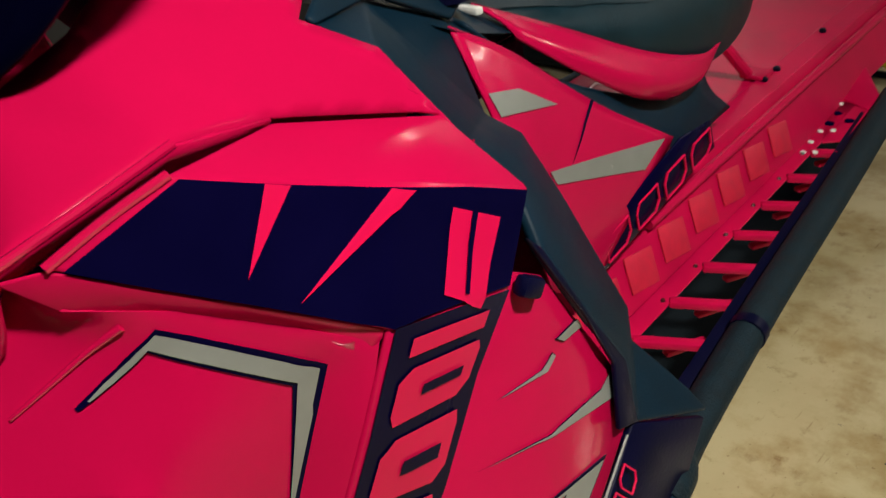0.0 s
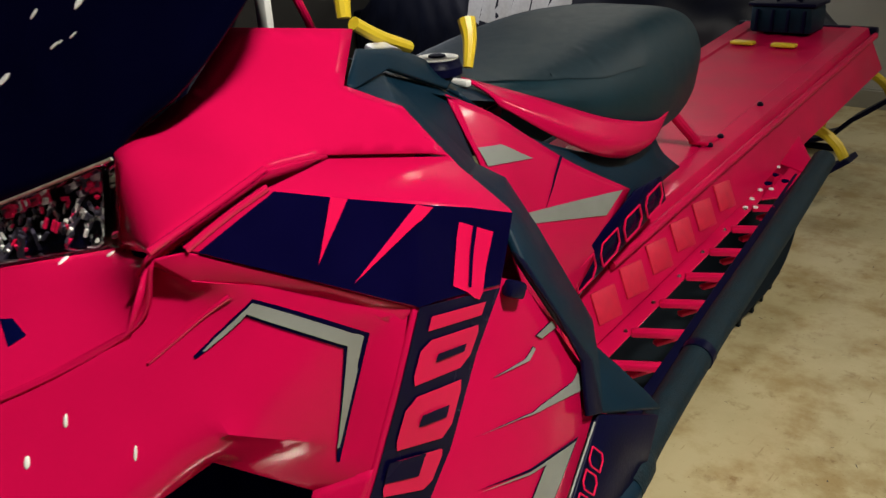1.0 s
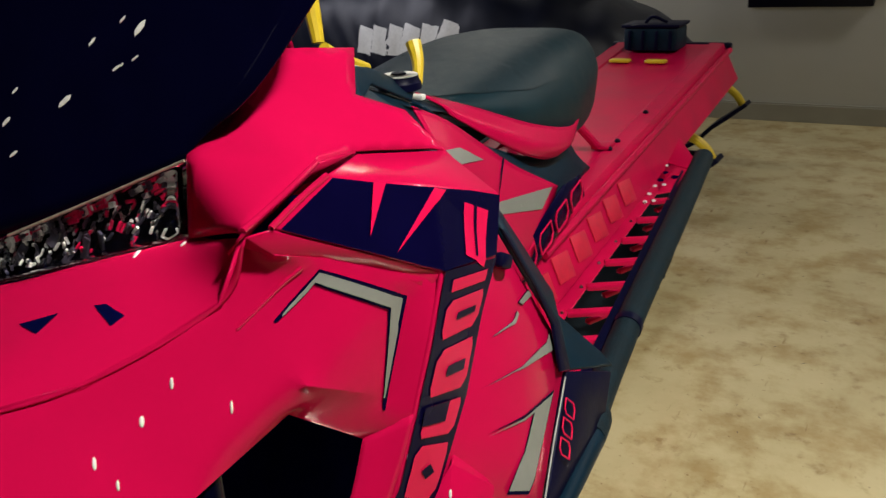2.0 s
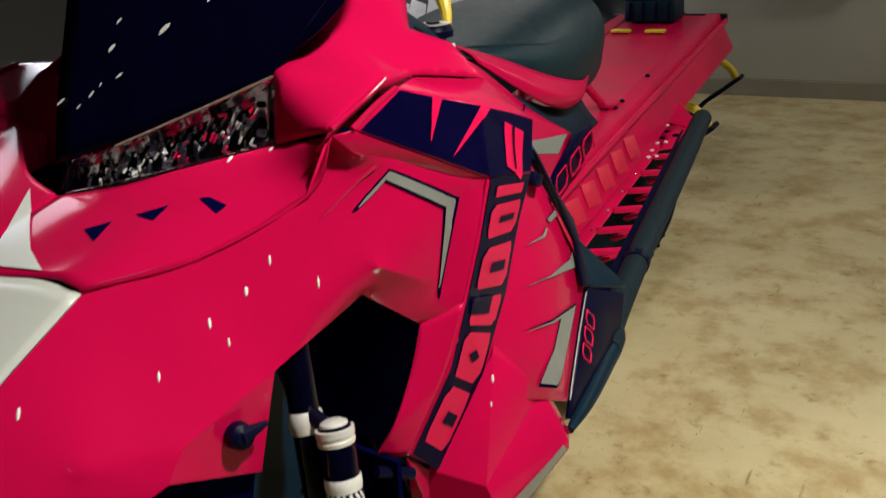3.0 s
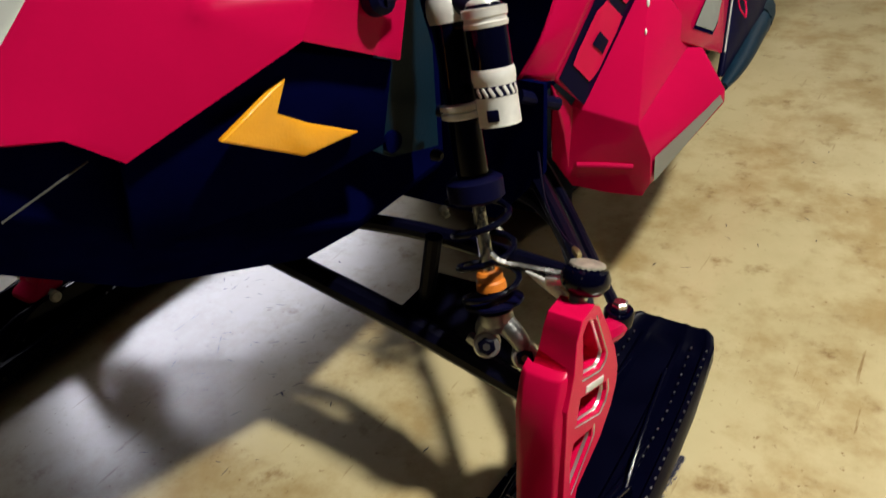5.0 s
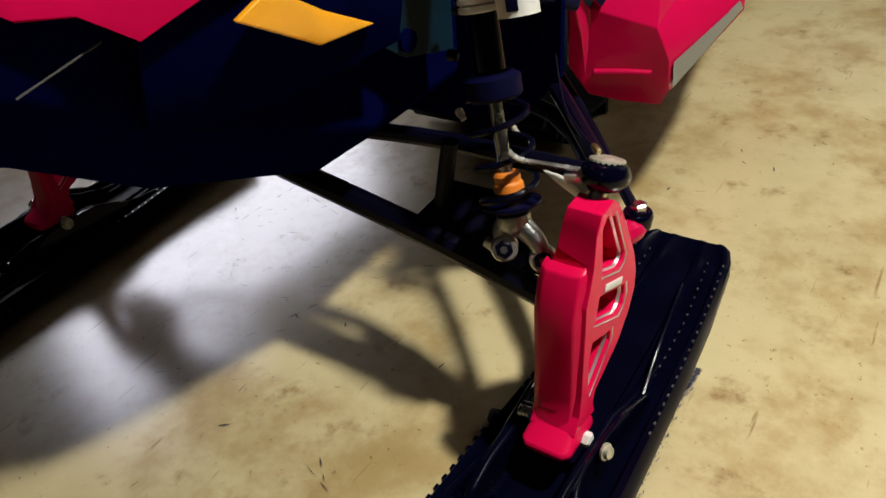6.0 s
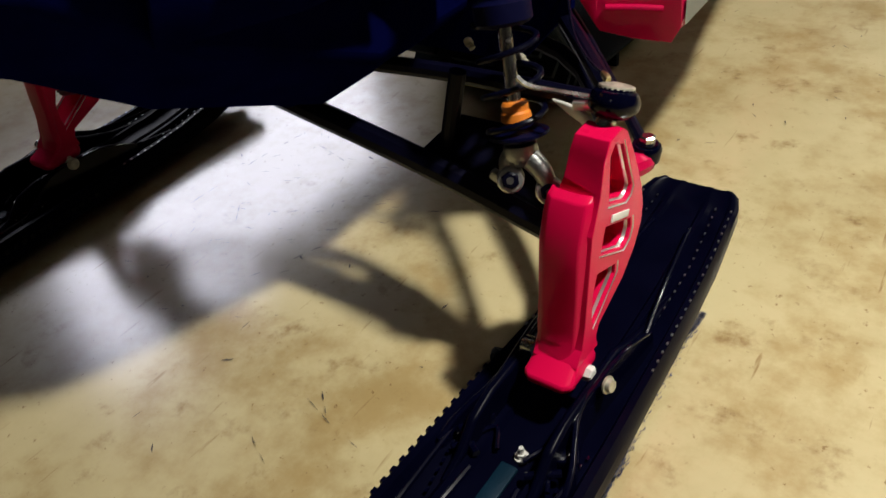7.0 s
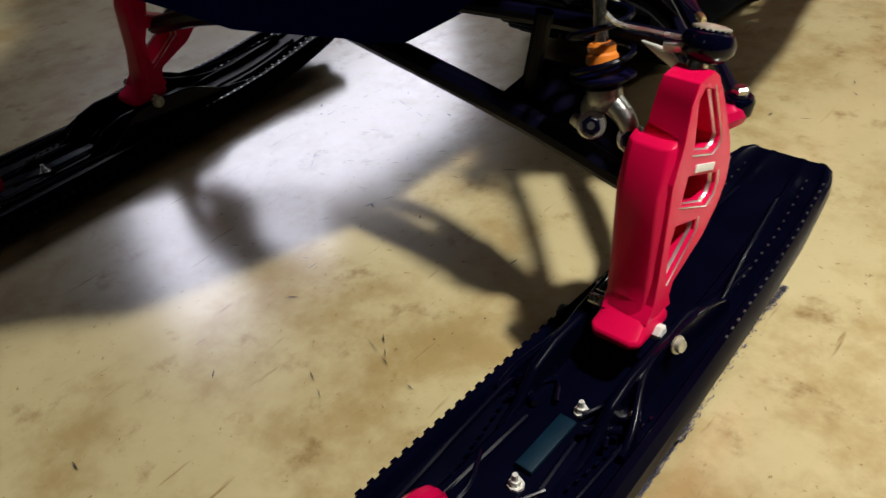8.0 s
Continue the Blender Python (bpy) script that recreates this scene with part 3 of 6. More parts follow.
screens = {}
for side in (1, -1):
    if side > 0:
        rows = (((-0.011, 0.904), (0.115, 0.945), (0.262, 1.004)), ((-0.024, 0.975), (0.130, 1.005), (0.284, 1.028)), ((-0.029, 1.030), (0.135, 1.050), (0.318, 1.057)),
                ((-0.035, 1.100), (0.150, 1.110), (0.352, 1.108)), ((-0.045, 1.220), (0.170, 1.230), (0.395, 1.205)), ((-0.050, 1.360), (0.180, 1.360), (0.405, 1.320)))
        ws = [[(x, 0.2814 * x + 0.4947 * z - 0.2644, z) for x, z in r] for r in rows]
    else:
        ws = [[(0.006, 0.185, 0.905), (0.10, 0.232, 0.938), (0.262, 0.306, 1.004)], [(0.006, 0.260, 1.05), (0.145, 0.310, 1.062), (0.312, 0.380, 1.055)], [(0.006, 0.42, 1.36), (0.166, 0.45, 1.35), (0.335, 0.52, 1.32)]]
        ws = swept(ws, side)
    screens[side] = soften(part("windscreen", loft(ws, 12, 16), SCREEN, sled, "glossy black low windscreen", angle=60), 0.0, 0.003)
    lamp_rows = [[(0.012, 0.168, 0.870), (0.10, 0.196, 0.886), (0.264, 0.293, 0.921)], [(0.010, 0.176, 0.888), (0.10, 0.212, 0.912), (0.267, 0.299, 0.960)], [(0.008, 0.184, 0.904), (0.10, 0.230, 0.937), (0.268, 0.306, 1.003)]]
    lens = part("headlight", loft(swept(lamp_rows, side), 16, 8), LENS, sled, "clear headlight with chrome reflectors and painted reflections", angle=60)
    soften(lens, 0.0, 0.003)
    lens.visible_shadow = False
    rng = random.Random(5)
    back = poly(swept([[(0.012, 0.205, 0.866), (0.270, 0.33, 0.92), (0.272, 0.345, 1.0), (0.008, 0.225, 0.9)]], side)[0], [(0, 1, 2, 3)])
    part("lamp_housing", back, GLOSS_BLACK, lens)
    # facet colours hold painted reflections: white glints, dim grey, the hood's red
    facets = [part("painted_reflector_facet", rounded_box((0, 0, 0), (1, 1, 1), 0.06, None, 1), m, lens, smooth=False) for m in (STEEL, WHITE_LABEL, RED_VINYL, LAMP_GREY)]
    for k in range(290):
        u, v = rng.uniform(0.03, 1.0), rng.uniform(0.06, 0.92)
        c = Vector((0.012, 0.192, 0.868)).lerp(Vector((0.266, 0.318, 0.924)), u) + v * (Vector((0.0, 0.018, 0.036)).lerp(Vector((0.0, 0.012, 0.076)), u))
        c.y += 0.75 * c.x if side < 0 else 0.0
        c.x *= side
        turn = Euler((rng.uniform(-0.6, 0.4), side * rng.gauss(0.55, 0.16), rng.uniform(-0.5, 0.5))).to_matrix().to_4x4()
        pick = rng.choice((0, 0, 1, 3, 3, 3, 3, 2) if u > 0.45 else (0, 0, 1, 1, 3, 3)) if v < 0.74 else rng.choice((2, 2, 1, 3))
        ob = facets[k] if k < 4 else new("painted_reflector_facet", facets[pick].data)
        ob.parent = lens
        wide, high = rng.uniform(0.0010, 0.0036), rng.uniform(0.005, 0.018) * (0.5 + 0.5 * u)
        if v > 0.74:  # the upper band: slabs along the lamp, red and cream reflections in colour
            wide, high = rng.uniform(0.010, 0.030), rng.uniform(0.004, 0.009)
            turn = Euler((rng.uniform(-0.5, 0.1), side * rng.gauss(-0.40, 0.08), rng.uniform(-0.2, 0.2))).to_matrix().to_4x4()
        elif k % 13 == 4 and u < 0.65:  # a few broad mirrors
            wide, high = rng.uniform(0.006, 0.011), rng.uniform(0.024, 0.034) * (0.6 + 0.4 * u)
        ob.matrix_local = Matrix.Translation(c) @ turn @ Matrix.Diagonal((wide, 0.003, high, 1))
    rim = swept([[(0.070, 0.2135, 0.9255), (0.170, 0.2610, 0.9640), (0.264, 0.3035, 1.0015)]], side)[0]
    part("lamp_rim", tube(rim, 0.0016, n=12, sides=8), ZINC, lens, "thin pale rim along the top of the lamp")

# dark bay behind the panels, and the belly pan
bm = bmesh.new()
ribs = []
for y, w, lo, hi in ((-0.34, 0.12, 0.54, 0.62), (-0.225, 0.18, 0.478, 0.64), (-0.12, 0.235, 0.402, 0.66), (0.10, 0.255, 0.302, 0.80), (0.30, 0.26, 0.30, 0.84), (0.60, 0.28, 0.30, 0.86), (0.86, 0.22, 0.32, 0.74)):
    ribs.append([bm.verts.new(p) for p in ((-w, y, hi), (-w, y, lo + 0.08), (-w * 0.55, y, lo), (w * 0.55, y, lo), (w, y, lo + 0.08), (w, y, hi))])
for a, b in zip(ribs, ribs[1:]):
    for i in range(6):
        bm.faces.new((a[i], a[(i + 1) % 6], b[(i + 1) % 6], b[i]))
bm.faces.new(ribs[0][::-1])
bm.faces.new(ribs[-1])
soften(part("belly_pan", bm, SHADOWED, sled, "black plastic belly pan and engine bay"), 0.01)

# amber side reflector in its black lower panel
for side in (1, -1):
    pts = both([(0.255, -0.160, 0.596), (0.318, -0.010, 0.645), (0.332, 0.110, 0.592), (0.312, 0.100, 0.500), (0.275, -0.02, 0.490), (0.225, -0.16, 0.500)], side)
    low = soften(part("nose_underpanel", poly(pts, [(0, 1, 2, 3, 4, 5)]), SHADOWED, sled), 0.003, 0.006)
    pts = both([(0.296, -0.094, 0.594), (0.304, -0.014, 0.622), (0.300, -0.030, 0.593), (0.300, 0.006, 0.567), (0.311, 0.061, 0.535), (0.300, -0.008, 0.539)], side)
    soften(part("reflector", poly(pts, [(0, 1, 2), (0, 2, 3, 5), (3, 4, 5)]), AMBER, low, "amber side reflector"), 0.002, 0.008, offset=1.0)

    # grey line paints the highlight along the lower panel's edge
    part("edge_highlight", tube(both([(0.222, -0.252, 0.584), (0.222, -0.168, 0.596)], side), 0.0010, n=4, sides=6), LOW_BOUNCE_GREY, sled, "edge highlight of the lower panel, painted as a grey line")

# console, fuel cap, tank panels, seat
cons = [
    [(-0.20, 0.80, 0.950), (-0.10, 0.74, 1.000), (0.0, 0.73, 1.010), (0.10, 0.74, 1.000), (0.20, 0.80, 0.950)],
    [(-0.20, 0.86, 0.930), (-0.10, 0.84, 0.965), (0.0, 0.84, 0.972), (0.10, 0.84, 0.965), (0.20, 0.86, 0.930)],
    [(-0.17, 1.00, 0.895), (-0.10, 0.98, 0.925), (0.0, 0.98, 0.932), (0.10, 0.98, 0.925), (0.17, 1.00, 0.895)],
]
for side in (1, -1):
    pts = both([(0.297, 0.556, 1.022), (0.235, 0.632, 1.042), (0.18, 0.742, 1.020), (0.15, 0.813, 1.0), (0.165, 0.885, 0.958), (0.19, 0.838, 0.951), (0.215, 0.70, 1.004), (0.302, 0.562, 1.016)], side)
    soften(part("console_panel", poly(pts, [(0, 1, 6, 7), (1, 2, 6), (2, 3, 5, 6), (3, 4, 5)]), TEAL_BLACK, sled, angle=20), 0.003, 0.006)
part("console", loft(cons, 20, 14), TEAL_BLACK, sled, "matt black console", angle=60)
part("fuel_cap", turned((0.150, 0.862, 0.962), (0.150, 0.862, 0.984), [(0, 0.036), (0.5, 0.036), (0.6, 0.034), (1, 0.032)]), BLACK, sled)
part("cap_knob", turned((0.150, 0.862, 0.9865), (0.150, 0.862, 0.989), [(0, 0.013), (1, 0.012)]), BLACK, sled)
part("cap_label", turned((0.150, 0.862, 0.984), (0.150, 0.862, 0.986), [(0, 0.031), (1, 0.031)]), WHITE_LABEL, sled, "white round cap label")

tank = {}
for side in (1, -1):
    rows = [
        [(0.196, 0.825, 0.945), (0.215, 0.90, 0.905), (0.228, 0.98, 0.850), (0.235, 1.10, 0.775), (0.259, 1.245, 0.694)],
        [(0.225, 0.825, 0.900), (0.245, 0.89, 0.850), (0.255, 0.96, 0.780), (0.258, 1.08, 0.715), (0.262, 1.20, 0.660)],
        [(0.252, 0.830, 0.850), (0.268, 0.88, 0.780), (0.275, 0.93, 0.700), (0.272, 1.03, 0.640), (0.268, 1.10, 0.600)],
        [(0.265, 0.840, 0.790), (0.280, 0.87, 0.690), (0.285, 0.90, 0.600), (0.278, 0.95, 0.570), (0.272, 1.00, 0.530)],
    ]
    tank[side] = soften(part("tank_panel", loft(rows_of(rows, side), 20, 14), RED, sled, angle=60), 0.0, 0.004)
    # black trim below the seat and its outlined plate
    rows = [
        [(0.17, 0.86, 0.945), (0.205, 0.93, 0.880), (0.215, 1.10, 0.800), (0.205, 1.30, 0.740), (0.185, 1.45, 0.760)],
        [(0.200, 0.86, 0.935), (0.225, 0.95, 0.860), (0.232, 1.10, 0.768), (0.232, 1.27, 0.690), (0.205, 1.47, 0.700)],
        [(0.21, 0.90, 0.880), (0.235, 1.02, 0.800), (0.240, 1.16, 0.715), (0.236, 1.32, 0.650), (0.205, 1.56, 0.640)],
    ]
    soften(part("seat_trim", loft(rows_of(rows, side), 20, 10), TEAL_BLACK, sled, angle=60), 0.0, 0.006)
    pts = both([(0.268, 1.00, 0.600), (0.266, 1.255, 0.690), (0.258, 1.37, 0.682), (0.256, 1.40, 0.625), (0.268, 1.03, 0.545)], side)
    soften(part("side_plate", poly(pts, [(0, 1, 2, 3, 4)]), DECAL_BLACK, sled, "glossy black plate with red outlined shapes"), 0.002, 0.004)

seat_rows = []
for y, w, top, bot in ((0.95, 0.12, 0.935, 0.915), (1.07, 0.168, 0.930, 0.856), (1.20, 0.206, 0.938, 0.798), (1.38, 0.214, 0.957, 0.756), (1.56, 0.195, 0.962, 0.755), (1.72, 0.155, 0.945, 0.790), (1.84, 0.08, 0.885, 0.82)):
    m = (top + bot) / 2
    seat_rows.append([(-w, y, bot), (-w * 1.03, y, m), (-w * 0.74, y, top - 0.012), (0, y, top), (w * 0.74, y, top - 0.012), (w * 1.03, y, m), (w, y, bot)])
seat = part("seat", loft(seat_rows, 36, 40), VINYL_SIDE, sled, "black vinyl seat with a grey-black top", angle=60)
cover = [(0.11, 0.985, 0.93), (0.16, 1.11, 0.895), (0.19, 1.24, 0.880), (0.20, 1.38, 0.885), (0.165, 1.425, 0.935), (0.10, 1.50, 0.955), (0.0, 1.54, 0.962)]
vinyl("seat_top", cover + flip(cover[:-1])[::-1], tree_of(seat), VINYL, seat, lift=0.002, eye=(0, 1.2, 3), fine=0.025, label="worn grey-black seat top")
skirts = {}
for side in (1, -1):
    rows = [
        [(0.125, 0.945, 0.940), (0.178, 1.06, 0.892), (0.222, 1.22, 0.826), (0.228, 1.38, 0.785), (0.206, 1.50, 0.778)],
        [(0.170, 0.950, 0.922), (0.212, 1.06, 0.858), (0.243, 1.20, 0.790), (0.238, 1.36, 0.750), (0.205, 1.48, 0.765)],
        [(0.185, 0.960, 0.900), (0.216, 1.06, 0.832), (0.236, 1.18, 0.768), (0.226, 1.33, 0.732), (0.196, 1.47, 0.755)],
    ]
    skirts[side] = soften(part("seat_skirt", loft(rows_of(rows, side), 22, 8), RED, seat, "glossy red seat skirt", angle=60), 0.0, 0.004)

# tunnel


def top_z(y):
    return 0.545 + 0.115 * (y - 1.2)


def board_z(y):
    return 0.413 + 0.135 * (y - 1.22)


T0, T1 = 0.9, 2.88
bm = bmesh.new()
cross = [(-0.258, -0.122), (-0.214, -0.03), (-0.200, 0.004), (-0.150, 0.006), (-0.145, 0.0), (0.145, 0.0), (0.150, 0.006), (0.200, 0.004), (0.214, -0.03), (0.258, -0.122)]
loops = [[bm.verts.new((x, y, top_z(y) + dz)) for x, dz in cross] for y in (T0, 1.5, 2.0, 2.5, T1)]
for a, b in zip(loops, loops[1:]):
    for i in range(len(cross) - 1):
        bm.faces.new((a[i], a[i + 1], b[i + 1], b[i]))
tunnel = soften(part("tunnel", bm, RED_METAL, sled, "red painted metal tunnel", angle=20), 0.003, 0.004)
for side in (1, -1):
    # rolled rim along the tunnel and the seat brace
    part("tunnel_rim", tube(both([(0.222, 1.25, top_z(1.25) - 0.02), (0.222, 2.0, top_z(2.0) - 0.02), (0.222, T1, top_z(T1) - 0.02)], side), 0.010, n=12), RED_METAL, tunnel)
    part("seat_brace", tube(both([(0.05, 1.66, 0.80), (0.13, 1.80, top_z(1.80) + 0.012)], side), 0.012, n=4), RED_METAL, sled)
    part("brace_foot", rounded_box((side * 0.14, 1.82, top_z(1.82) + 0.008), (0.05, 0.06, 0.01), 0.003), RED_METAL, sled)
    for y in (1.80, 1.86, 2.10):
        part("rivet", turned((side * 0.165, y, top_z(y) + 0.004), (side * 0.165, y, top_z(y) + 0.014), [(0, 0.008), (0.6, 0.008), (1, 0.004)], 10), DARK_STEEL, tunnel)
# rear rack box, buckles, rear edge and flap
part("rack_box", rounded_box((-0.03, 2.80, top_z(2.8) + 0.045), (0.20, 0.13, 0.085), 0.012), TEAL_BLACK, sled, "black plastic box on the tunnel's end")
for k in range(4):
    part("rib", rounded_box((-0.105 + 0.05 * k, 2.732, top_z(2.8) + 0.042), (0.010, 0.012, 0.070), 0.003), BLACK, sled)
part("box_lid", rounded_box((-0.03, 2.80, top_z(2.8) + 0.092), (0.215, 0.14, 0.012), 0.004), BLACK, sled)
part("strap_end", tube([(-0.06, 2.78, top_z(2.8) + 0.10), (-0.03, 2.77, top_z(2.8) + 0.122), (0.02, 2.78, top_z(2.8) + 0.10)], 0.006, n=8), BLACK, sled)
for x in (-0.10, 0.03):
    part("buckle", rounded_box((x, 2.62, top_z(2.62) + 0.008), (0.075, 0.035, 0.012), 0.005), YELLOW, sled, "yellow plastic buckle")
part("rear_edge", rounded_box((0, 2.895, top_z(2.89) - 0.012), (0.45, 0.03, 0.03), 0.006), BLACK, sled)
flap = poly([(-0.2, 2.89, top_z(2.89) - 0.02), (0.2, 2.89, top_z(2.89) - 0.02), (0.2, 2.93, 0.55), (-0.2, 2.93, 0.55)], [(0, 1, 2, 3)])
soften(part("snow_flap", flap, RUBBER, sled, "black rubber snow flap"), 0.002, 0.006)

# running boards with rungs, side tubes
boards = {}
for side in (1, -1):
    bm = bmesh.new()
    for x0, x1, ya, yb in ((0.228, 0.285, 0.80, 2.12),):
        for k in range(12):
            y0, y1 = ya + (yb - ya) * k / 12, ya + (yb - ya) * (k + 1) / 12
            vs = [bm.verts.new((side * x, y, board_z(y))) for x, y in ((x0, y0), (x1, y0), (x1, y1), (x0, y1))]
            bm.faces.new(vs)
    bmesh.ops.remove_doubles(bm, verts=bm.verts, dist=1e-5)
    board = soften(part("running_board", bm, RED_METAL, sled, "red running board with open rungs"), 0.002, 0.004)
    edge = lambda y: 0.408 - 0.085 * (y - 1.2)  # noqa: E731
    for k in range(-2, 7):
        y = 1.145 + 0.1105 * k
        wide = edge(y) - 0.03 - 0.280
        turn = Matrix.Rotation(side * radians(31), 4, "Z")
        part("rung", rounded_box((side * (0.280 + wide / 2), y, board_z(y) - 0.005), (wide * 1.12, 0.021, 0.014), 0.004, turn), RED_METAL, board)
        part("rung_brace", rounded_box((side * (0.282 + wide / 2), y + 0.05, board_z(y + 0.05) - 0.045), (0.016, 0.080, 0.010), 0.003, Matrix.Rotation(side * radians(-24), 4, "Z")), RED_METAL, board)
        part("rivet", turned((side * 0.272, y - 0.03, board_z(y - 0.03)), (side * 0.272, y - 0.03, board_z(y - 0.03) + 0.004), [(0, 0.005), (1, 0.003)], 8), STEEL, board)
    # end plate with small holes, and the ear that holds the tube
    tip = poly(both([(0.285, 1.84, board_z(1.84)), (edge(1.84) - 0.03, 1.87, board_z(1.87)), (edge(2.06) - 0.02, 2.06, board_z(2.06)), (0.24, 2.19, board_z(2.19)), (0.24, 2.0, board_z(2.0)), (0.285, 1.97, board_z(1.97))], side), [(0, 1, 2, 3, 4, 5)])
    soften(part("board_end", tip, RED_METAL, board), 0.002, 0.005)
    ear = poly(both([(0.232, 2.05, board_z(2.05) + 0.004), (0.318, 2.01, board_z(2.01) + 0.004), (0.322, 2.065, board_z(2.06) + 0.012), (0.245, 2.19, board_z(2.19) + 0.02), (0.215, 2.20, board_z(2.2) + 0.03)], side), [(0, 1, 2, 3, 4)])
    soften(part("tube_bracket", ear, RED_METAL, board), 0.003, 0.006)
    for x, y in ((0.271, 1.783), (0.291, 1.793), (0.267, 1.830), (0.266, 1.882), (0.287, 1.896), (0.255, 2.02)):
        part("rivet", turned((side * x, y, board_z(y)), (side * x, y, board_z(y) + 0.005), [(0, 0.0065), (0.7, 0.006), (1, 0.003)], 10), WHITE_LABEL, board, "bright rivet head")
    for x, y in ((0.269, 1.923), (0.269, 1.975), (0.300, 1.950)):
        part("hole", turned((side * x, y, board_z(y) - 0.004), (side * x, y, board_z(y) + 0.0035), [(0, 0.009), (1, 0.009)], 12), SHADOWED, board, "dark round hole")
    # tread pads embossed in the sloping foot of the tunnel
    for k in range(8):
        y = 1.00 + 0.105 * k
        slope = Matrix.Rotation(side * radians(66), 4, "Y") @ Matrix.Rotation(radians(-6.5), 4, "Z")
        part("foot_pad", rounded_box((side * 0.2385, y, top_z(y) - 0.078), (0.062, 0.080, 0.004), 0.0015, slope), PAD_RED, board, "embossed tread pad")
    part("board_tube", tube(both([(0.486, 0.84, 0.402), (0.478, 0.89, 0.405), (edge(0.98) + 0.02, 0.98, board_z(0.98)), (edge(1.3) + 0.012, 1.30, board_z(1.3)), (edge(1.7) + 0.012, 1.70, board_z(1.7)), (edge(2.1) + 0.008, 2.10, board_z(2.1))], side), 0.0285, n=40, sides=14), TUBE_RUBBER, sled, "black rubber-clad side tube")
    part("board_nose", tube(both([(0.520, 0.585, 0.398), (0.512, 0.680, 0.398), (0.488, 0.855, 0.402)], side), 0.02, n=16, sides=12, ends=(0.006, 0.0245)), TEAL_BLACK, sled, "tapered black front end of the side tube")
    part("tube_collar", turned((side * (edge(1.22) + 0.014), 1.215, board_z(1.215)), (side * (edge(1.235) + 0.013), 1.235, board_z(1.235)), [(0, 0.0305), (1, 0.0305)], 14), BLACK, sled)
    rail = poly(both([(edge(0.95) - 0.035, 0.95, board_z(0.95) + 0.002), (edge(0.95), 0.95, board_z(0.95) - 0.008), (edge(2.0), 2.0, board_z(2.0) - 0.008), (edge(2.0) - 0.035, 2.0, board_z(2.0) + 0.002)], side), [(0, 1, 2, 3)])
    soften(part("board_rail", rail, BLACK, sled), 0.001, 0.006)
    boards[side] = board

# rubber track under the tunnel
bm = bmesh.new()
loop = [(0.55, 0.30), (0.75, 0.09), (1.0, 0.045), (2.3, 0.045), (2.75, 0.075), (2.92, 0.20), (2.90, 0.36), (2.75, 0.44), (1.9, 0.42), (1.0, 0.36)]
pts = spline([(0, 0.55 + 0.8 * (y - 0.55), z) for y, z in loop + loop[:1]], 120)
va = [bm.verts.new((-0.19, p.y, p.z)) for p in pts[:-1]]
vb = [bm.verts.new((0.19, p.y, p.z)) for p in pts[:-1]]
for i in range(120):
    bm.faces.new((va[i], vb[i], vb[(i + 1) % 120], va[(i + 1) % 120]))
track = part("track", bm, RUBBER, sled, "black rubber track with lugs")
soften(track, 0.0, 0.012)
lug = None
for i in range(0, 120, 3):
    p, q = pts[i], pts[i + 1]
    way = (q - p).normalized()
    out = Vector((0, way.z, -way.y))
    for x in (-0.13, 0.0, 0.13):
        if lug is None:
            bm = bmesh.new()
            box(bm, (0, 0, 0), (0.09, 0.012, 0.05))
            ob = part("lug", bm, RUBBER, track, smooth=False)
            lug = ob.data
        else:
            ob = new("lug", lug)
            ob.parent = track
        low = max(p.z, 0.047)
        ob.matrix_local = Matrix.Translation((x, p.y, low)) @ Matrix.Rotation(math.atan2(way.z, way.y), 4, "X") @ Matrix.Translation((0, 0, -0.02))

